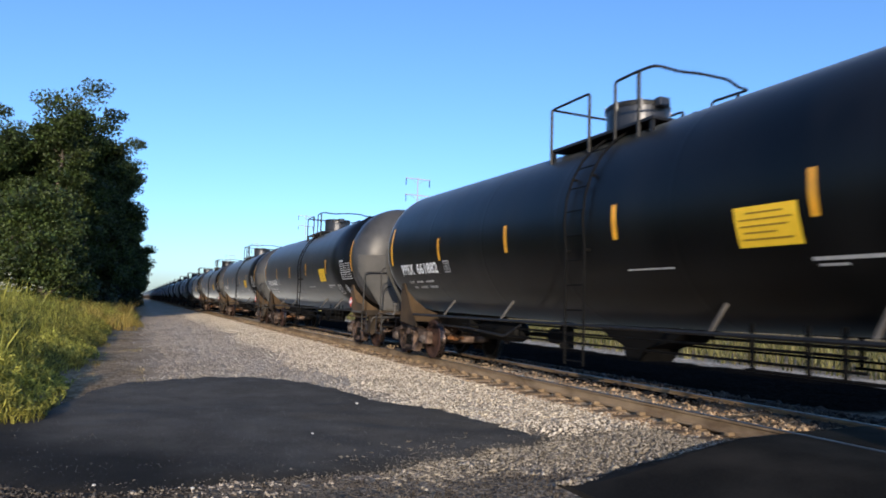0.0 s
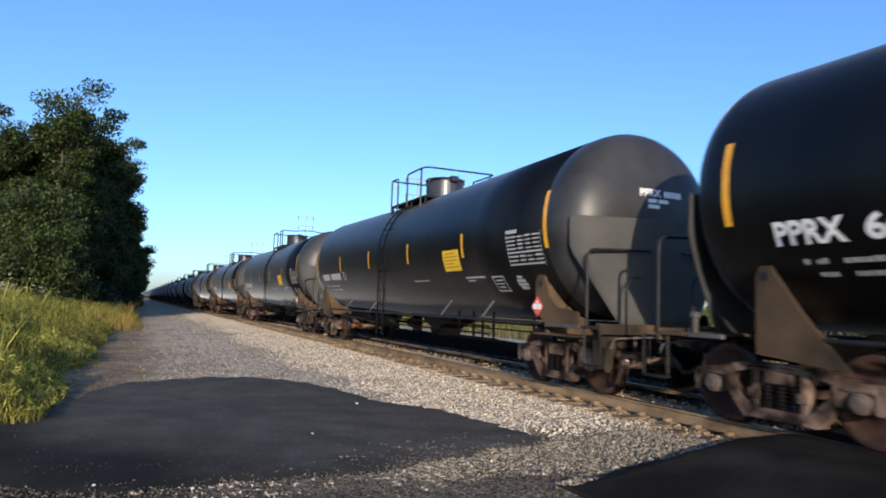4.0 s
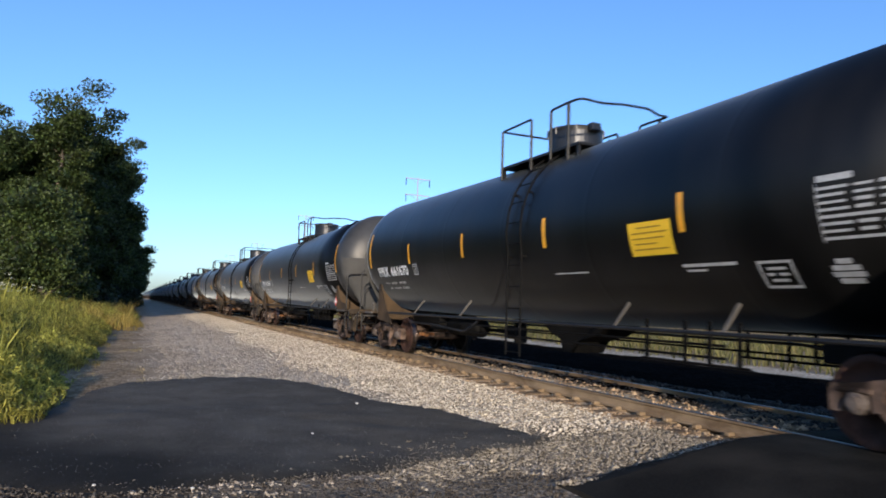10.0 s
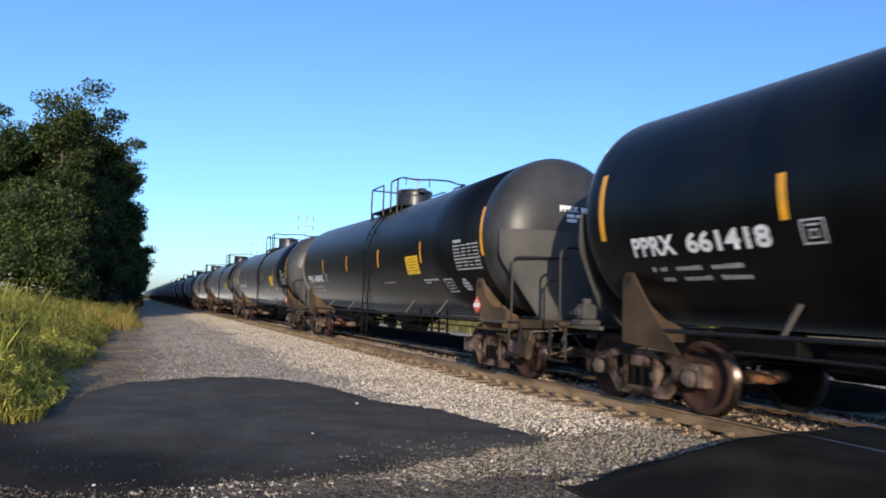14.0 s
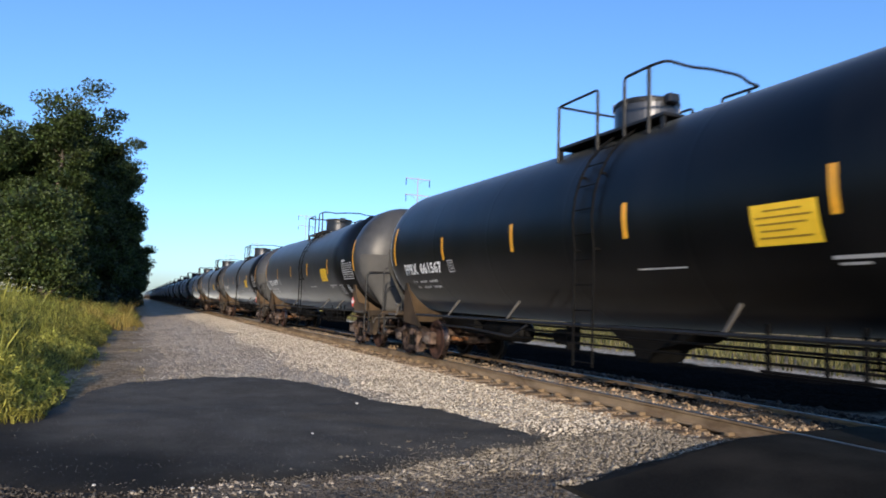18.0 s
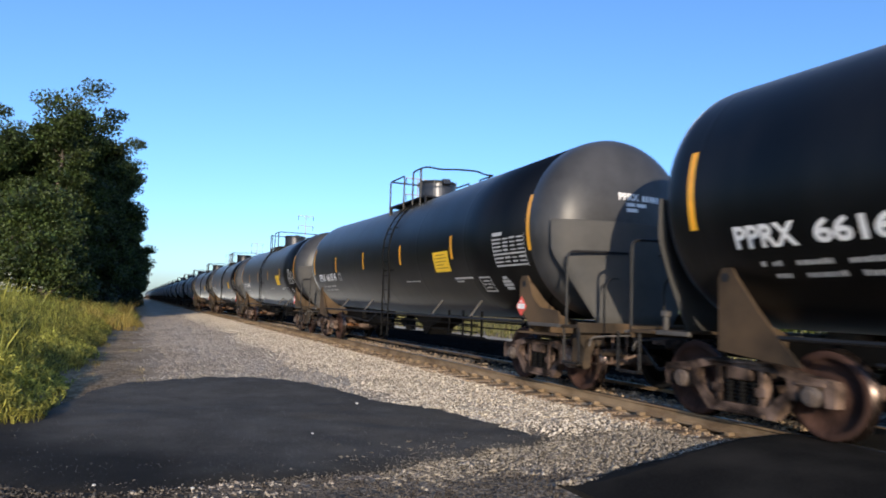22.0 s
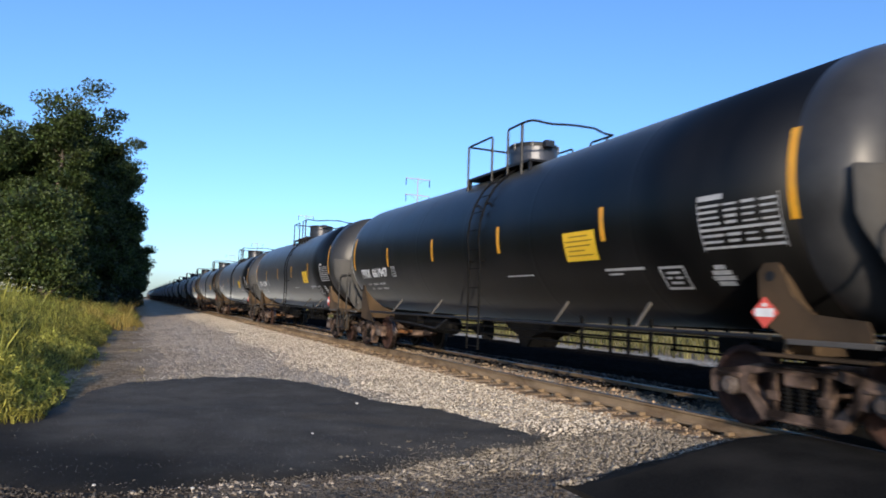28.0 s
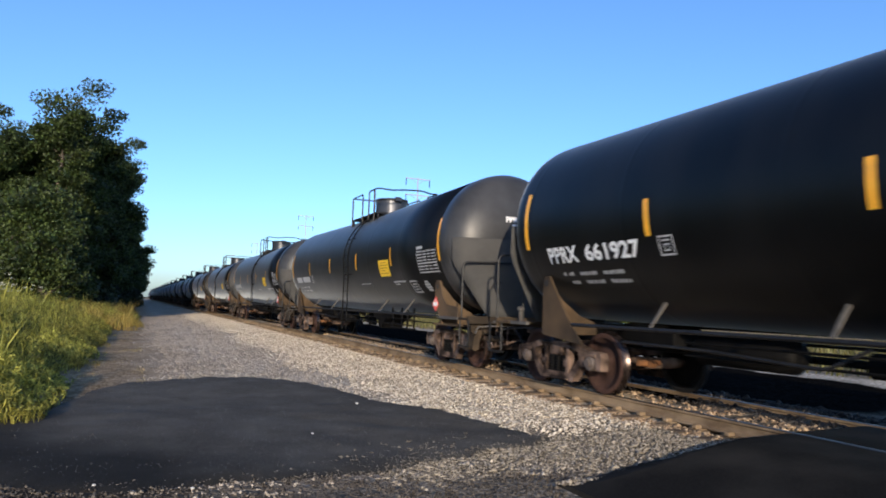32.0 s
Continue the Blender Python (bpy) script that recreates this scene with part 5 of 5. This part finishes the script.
def build_tree(seed, height, spread, leaves, leaf=0.3):
    """A tapered trunk with limbs; leaves in uneven clumps about the limbs' ends."""
    rnd = random.Random(seed)
    rng = np.random.default_rng(seed)
    tree = thing("tree", (0, 0, 0), "tall broad-leaved tree in full dark green leaf", "tree", "trees along the road")
    bm = bmesh.new()
    tips = []
    def limb(p, d, length, r, depth):
        q = p
        pts = [p]
        for k in range(4):
            d = (d + Vector((rnd.uniform(-0.22, 0.22), rnd.uniform(-0.22, 0.22), rnd.uniform(-0.05, 0.16)))).normalized()
            q = q + d * length / 4
            pts.append(q)
        for k in range(4):
            rod(bm, pts[k], pts[k + 1], r * (1 - 0.2 * k), r * (1 - 0.2 * (k + 1)), 7)
        tips.append((pts[2], length))
        tips.append((pts[4], length))
        if depth:
            for k in range(3):
                a = rnd.uniform(0, 2 * math.pi)
                out = Vector((math.cos(a), math.sin(a), rnd.uniform(0.0, 0.9)))
                limb(pts[rnd.choice((2, 3, 4))], (d * 0.5 + out).normalized(), length * rnd.uniform(0.5, 0.75), r * 0.45, depth - 1)
    trunk_top = Vector((rnd.uniform(-0.4, 0.4), rnd.uniform(-0.4, 0.4), height * 0.55))
    rod(bm, (0, 0, -0.6), trunk_top * 0.5, 0.3, 0.22, 10)
    rod(bm, trunk_top * 0.5, trunk_top, 0.22, 0.14, 10)
    limb(trunk_top, Vector((0, 0, 1)), height * 0.3, 0.13, 1)
    for k in range(6):
        a = k * 1.05 + rnd.uniform(-0.3, 0.3)
        limb(trunk_top + Vector((0, 0, height * 0.03 * k)), Vector((math.cos(a), math.sin(a), 0.9)).normalized(), spread * rnd.uniform(0.5, 0.8), 0.08, 1)
    for k in range(11):
        a = k * 2.4 + rnd.uniform(-0.4, 0.4)
        h = 0.1 + 0.85 * k / 11
        d = Vector((math.cos(a), math.sin(a), 0.25 + 0.7 * h))
        limb(trunk_top * (0.1 + 0.86 * h), d.normalized(), spread * (0.95 - 0.3 * h) * rnd.uniform(0.75, 1.15), 0.11, 1)
    part("trunk", bm, BARK, tree)
    pts = []
    per = max(20, leaves // len(tips))
    for p, l in tips:
        c = (0.55 + 0.22 * l) * rnd.uniform(0.6, 1.15)
        blob = rng.normal(size=(per, 3))
        blob /= np.linalg.norm(blob, axis=1)[:, None]
        blob *= (rng.random(per) ** 0.45)[:, None] * c * np.array([1.25, 1.25, 0.7])
        pts.append(blob + np.array(p))
    leaf_mesh("crown", np.concatenate(pts), seed, leaf, LEAF, tree, "dense dark green leaves")
    return tree


def build_trees():
    kinds = [build_tree(11, 15, 4.8, 52000, 0.145), build_tree(12, 18, 5.4, 58000, 0.145), build_tree(13, 7.6, 2.7, 30000, 0.12), build_tree(14, 20, 4.6, 55000, 0.16),
             build_tree(15, 18.3, 2.6, 46000, 0.14), build_tree(16, 17.6, 3.6, 54000, 0.145)]
    rnd = random.Random(7)
    # the wood's corner: low lit trees in front, tall ones stepping back along the road
    spots = [(-5.1, 47, 2, 1.0), (-8.6, 49, 2, 0.95), (-12.0, 52, 2, 1.0), (-6.2, 57, 4, 1.0), (-9.8, 58, 5, 0.84), (-8.0, 61, 5, 0.9), (-11.6, 60, 4, 0.86), (-13.2, 58, 5, 0.92), (-17, 60, 0, 0.85), (-21, 58, 1, 0.75), (-27, 60, 0, 0.9),
             (-34, 62, 1, 0.8), (-5.2, 65, 5, 1.02), (-9.0, 68, 0, 0.9), (-13.5, 70, 1, 0.8), (-4.3, 73, 5, 1.03), (-3.6, 82, 5, 1.08), (-8.5, 84, 0, 0.95), (-3.2, 91, 5, 1.1), (-2.8, 100, 0, 1.0), (-8.0, 103, 0, 0.95)]
    y = 109.0
    while y < 330:
        near = (y - 58) / 270
        spots.append((-4.6 + 2.7 * min(1, near * 1.4) + rnd.uniform(-0.6, 0.6), y, rnd.choice((0, 1, 0)), rnd.uniform(0.85, 1.05)))
        spots.append((-11 + rnd.uniform(-1.5, 1.5), y + 2, rnd.choice((0, 1, 3)), rnd.uniform(0.9, 1.1)))
        y += rnd.uniform(4.5, 6.5) * (1 + near * 1.5)
    for x, y, k, s in spots:
        t = copy_thing(kinds[k], pose(x, y, GROUND_Z, 0, 0, rnd.uniform(0, 360) + (180 if k == 4 else 0)))
        t.scale = (s, s, s)
    bpy.data.batch_remove([o for t in kinds for o in (*t.children_recursive, t)])


build_trees()


def build_undergrowth():
    """Shrubs that close the wood's foot; the shade there is in their leaf colour."""
    rng = np.random.default_rng(17)
    pts = []
    rnd = random.Random(3)
    y = 50.0
    while y < 260:
        for x in (-3.5 + 2.8 * min(1, (y - 50) / 120), -7.5, -12, -17) if y < 100 else (-1.2,):
            c = np.array((x + rnd.uniform(-1, 1), y + rnd.uniform(-1.5, 1.5) + (4 if x > -5 else 0), GROUND_Z + 0.7))
            blob = rng.normal(size=(900, 3))
            blob /= np.linalg.norm(blob, axis=1)[:, None]
            blob *= (rng.random(900) ** 0.4)[:, None] * np.array([1.7, 1.7, rnd.uniform(1.3, 2.4)])
            pts.append(c + blob)
        y += 3.2 if y < 120 else 7
    v = np.concatenate(pts)
    v = v[v[:, 2] > GROUND_Z]
    tagged(leaf_mesh("undergrowth", v, 4, 0.2, SHADED_BRUSH), "green shrubs under the trees, leaves coloured dark for shade", "shrubs", kind="stuff")


build_undergrowth()


def verge_edge(y):
    return -0.85 + 0.3 * noise.noise((0.0, y * 0.35, 1.0)) + min(1.1, max(0.0, (y - 34) * 0.06))


def mound(x, y):
    """How tall the weeds stand: low at the road's edge, in uneven mounds further off."""
    far = verge_edge(y) - x
    if far < 0:
        return 0.0
    h = 0.15 + 0.42 * min(far, 1.0) + 0.17 * min(4.0, max(0.0, far - 1.0))
    return h * (1.0 + 0.95 * noise.noise((x * 0.55, y * 0.4, 7.0)) + 0.75 * noise.noise((x * 1.6, y * 1.2, 2.0)))


def blades(name, count, area, tall, material, label, seed, lean=0.6, width=0.01, height=None, dense=1.0, bits=3):
    """Upright blades, bending over at the tip."""
    rng = np.random.default_rng(seed)
    x = rng.uniform(area[0], area[1], count)
    y = area[2] + (area[3] - area[2]) * rng.random(count) ** dense
    top = np.array([height(a, b) if height else 1.0 for a, b in zip(x, y)])
    ok = top > 0.02
    x, y, top = x[ok], y[ok], top[ok]
    n = len(x)
    h = rng.uniform(*tall, n) * top
    z = np.array([ground_height(a, b) for a, b in zip(x, y)]) - 0.02
    az = rng.uniform(0, 2 * np.pi, n)
    l = lean * h * rng.uniform(0.2, 1.3, n)
    dx, dy = np.cos(az), np.sin(az)
    w = width * rng.uniform(0.6, 1.6, n) * (0.6 + 0.5 * h)
    px, py = -dy * w, dx * w
    rows = []
    for k in range(bits):
        t = k / bits
        cx, cy, cz = x + dx * l * t * t, y + dy * l * t * t, z + h * t * (1 - 0.15 * t)
        taper = 1 - t * 0.6
        rows.append(np.stack([cx - px * taper, cy - py * taper, cz], -1))
        rows.append(np.stack([cx + px * taper, cy + py * taper, cz], -1))
    rows.append(np.stack([x + dx * l, y + dy * l, z + h * 0.88], -1))
    v = np.stack(rows, 1)
    m = v.shape[1]
    tri = []
    for k in range(bits - 1):
        a = 2 * k
        tri += [(a, a + 1, a + 3), (a, a + 3, a + 2)]
    tri.append((m - 3, m - 2, m - 1))
    f = (np.array(tri)[None] + m * np.arange(n)[:, None, None]).reshape(-1, 3)
    ob = bulk(name, v.reshape(-1, 3), f, material)
    tagged(ob, label, "grass", kind="stuff")
    return x, y, z + h * 0.88


blades("tall_weeds", 70000, (-15, 0.4, 9.2, 56), (0.6, 1.25), GRASS, "sunlit yellow-green weeds and grass beside the road", 21, height=mound, dense=1.3)
blades("weed_clumps", 16000, (-9, -0.6, 11, 34), (0.9, 1.5), GRASS, "taller yellow-green weed clumps beside the road", 27, lean=0.45, width=0.013,
       height=lambda x, y: mound(x, y) * (1.15 if noise.noise((x * 1.4, y * 0.9, 21.0)) > 0.18 else 0.0))
tips = blades("weed_stalks", 2200, (-15, -2.0, 12, 50), (1.2, 1.7), GRASS, "tall weed stalks", 22, lean=0.15, width=0.008, height=mound)
blades("dry_weeds", 12000, (-2.9, 0.7, 33, 56), (0.6, 1.2), DRYGRASS, "dry orange-brown weeds at the road's edge", 23, lean=0.8,
       height=lambda x, y: 1.35 * max(0.0, min(1.0, (0.55 - x) * 1.0)) * max(0.0, 0.45 + 1.3 * noise.noise((x * 0.8, y * 0.3, 11.0))))
blades("dry_grass", 15000, (-1.5, 0.25, 12.5, 40), (0.5, 1.2), DRYGRASS, "short dry grass at the road's edge", 24, lean=0.9, width=0.006,
       height=lambda x, y: (0.14 if x < -0.6 else 0.06) * max(0.0, 0.3 + 1.5 * noise.noise((x * 1.1, y * 0.5, 3.0))))


def build_flowers():
    rng = np.random.default_rng(5)
    tall = tips[2] > np.quantile(tips[2], 0.6)
    pick = tall & (rng.random(len(tips[0])) < 0.35)
    cs = np.stack([t[pick] for t in tips], -1)
    pts = (cs[:, None] + rng.normal(size=(len(cs), 14, 3)) * np.array([0.07, 0.07, 0.02])).reshape(-1, 3)
    tagged(leaf_mesh("flower_heads", pts, 3, 0.04, FLOWER, long=1.0), "pale white flower heads on tall weeds", "flowers", kind="stuff")
    # broad leaves among the weeds
    n = 230000
    x, y = rng.uniform(-15, 0.3, n), 9.4 + 45 * rng.random(n) ** 1.4
    h = np.array([mound(a, b) for a, b in zip(x, y)])
    ok = h > 0.1
    x, y, h = x[ok], y[ok], h[ok]
    z = np.array([ground_height(a, b) for a, b in zip(x, y)]) + h * (0.25 + 0.8 * rng.random(len(x)) ** 0.6)
    tagged(leaf_mesh("weed_leaves", np.stack([x, y, z], -1), 8, 0.02, GRASS, long=5.5), "leafy weeds beside the road", "plants", kind="stuff")


build_flowers()
blades("far_side_weeds", 26000, (17.6, 40, 8, 130), (0.25, 0.75), FARGRASS, "sunlit weeds across the track", 31, width=0.03, dense=1.2)


def build_far_hedge():
    """A low green hedge line far across the track."""
    rng = np.random.default_rng(19)
    pts = []
    y = 10.0
    while y < 420:
        c = np.array((62 + rng.uniform(-4, 4), y, GROUND_Z + 0.8))
        blob = rng.normal(size=(900, 3))
        blob /= np.linalg.norm(blob, axis=1)[:, None]
        blob *= (rng.random(900) ** 0.4)[:, None] * np.array([3.0, 3.4, rng.uniform(1.6, 3.4)])
        pts.append(c + blob)
        y += rng.uniform(2.0, 4.5)
    v = np.concatenate(pts)
    tagged(leaf_mesh("far_hedge", v[v[:, 2] > GROUND_Z], 6, 0.24, HEDGE), "low green hedge far across the track", "hedge", kind="stuff")


build_far_hedge()


# ---- power line across the track ----
def build_pole(x, y, h):
    pole = thing("power_pole", (x, y, GROUND_Z), "tall grey transmission pole with two crossarms", "power pole", "power line poles")
    bm = bmesh.new()
    rod(bm, (0, 0, 0), (0, 0, h), 0.17, 0.08, 12)
    part("pole", bm, POLE, pole)
    for z, w in ((h - 0.25, 2.1), (h - 2.9, 2.05)):
        bm = bmesh.new()
        box(bm, -w, w, -0.06, 0.06, z - 0.07, z + 0.07, 0.01)
        for s in (-1, 1):
            rod(bm, (s * 0.1, 0, z - 0.7), (s * 1.2, 0, z - 0.05), 0.03, seg=6)
        arm = part("crossarm", bm, POLE, pole)
        for s in (-1, 1):
            bm = bmesh.new()
            for k in range(7):
                rod(bm, (s * (w - 0.08), 0, z - 0.1 - 0.15 * k), (s * (w - 0.08), 0, z - 0.19 - 0.15 * k), 0.12, 0.05, 8)
            rod(bm, (s * (w - 0.08), 0, z - 0.05), (s * (w - 0.08), 0, z - 1.15), 0.03, seg=6)
            part("insulator", bm, BAR_AND_SHADE, arm, "dark insulator string")


for k, height in enumerate((22.0, 24.6, 22.8, 22.8)):
    build_pole(40.0, 99.2 + 79.0 * k, height)

motions()
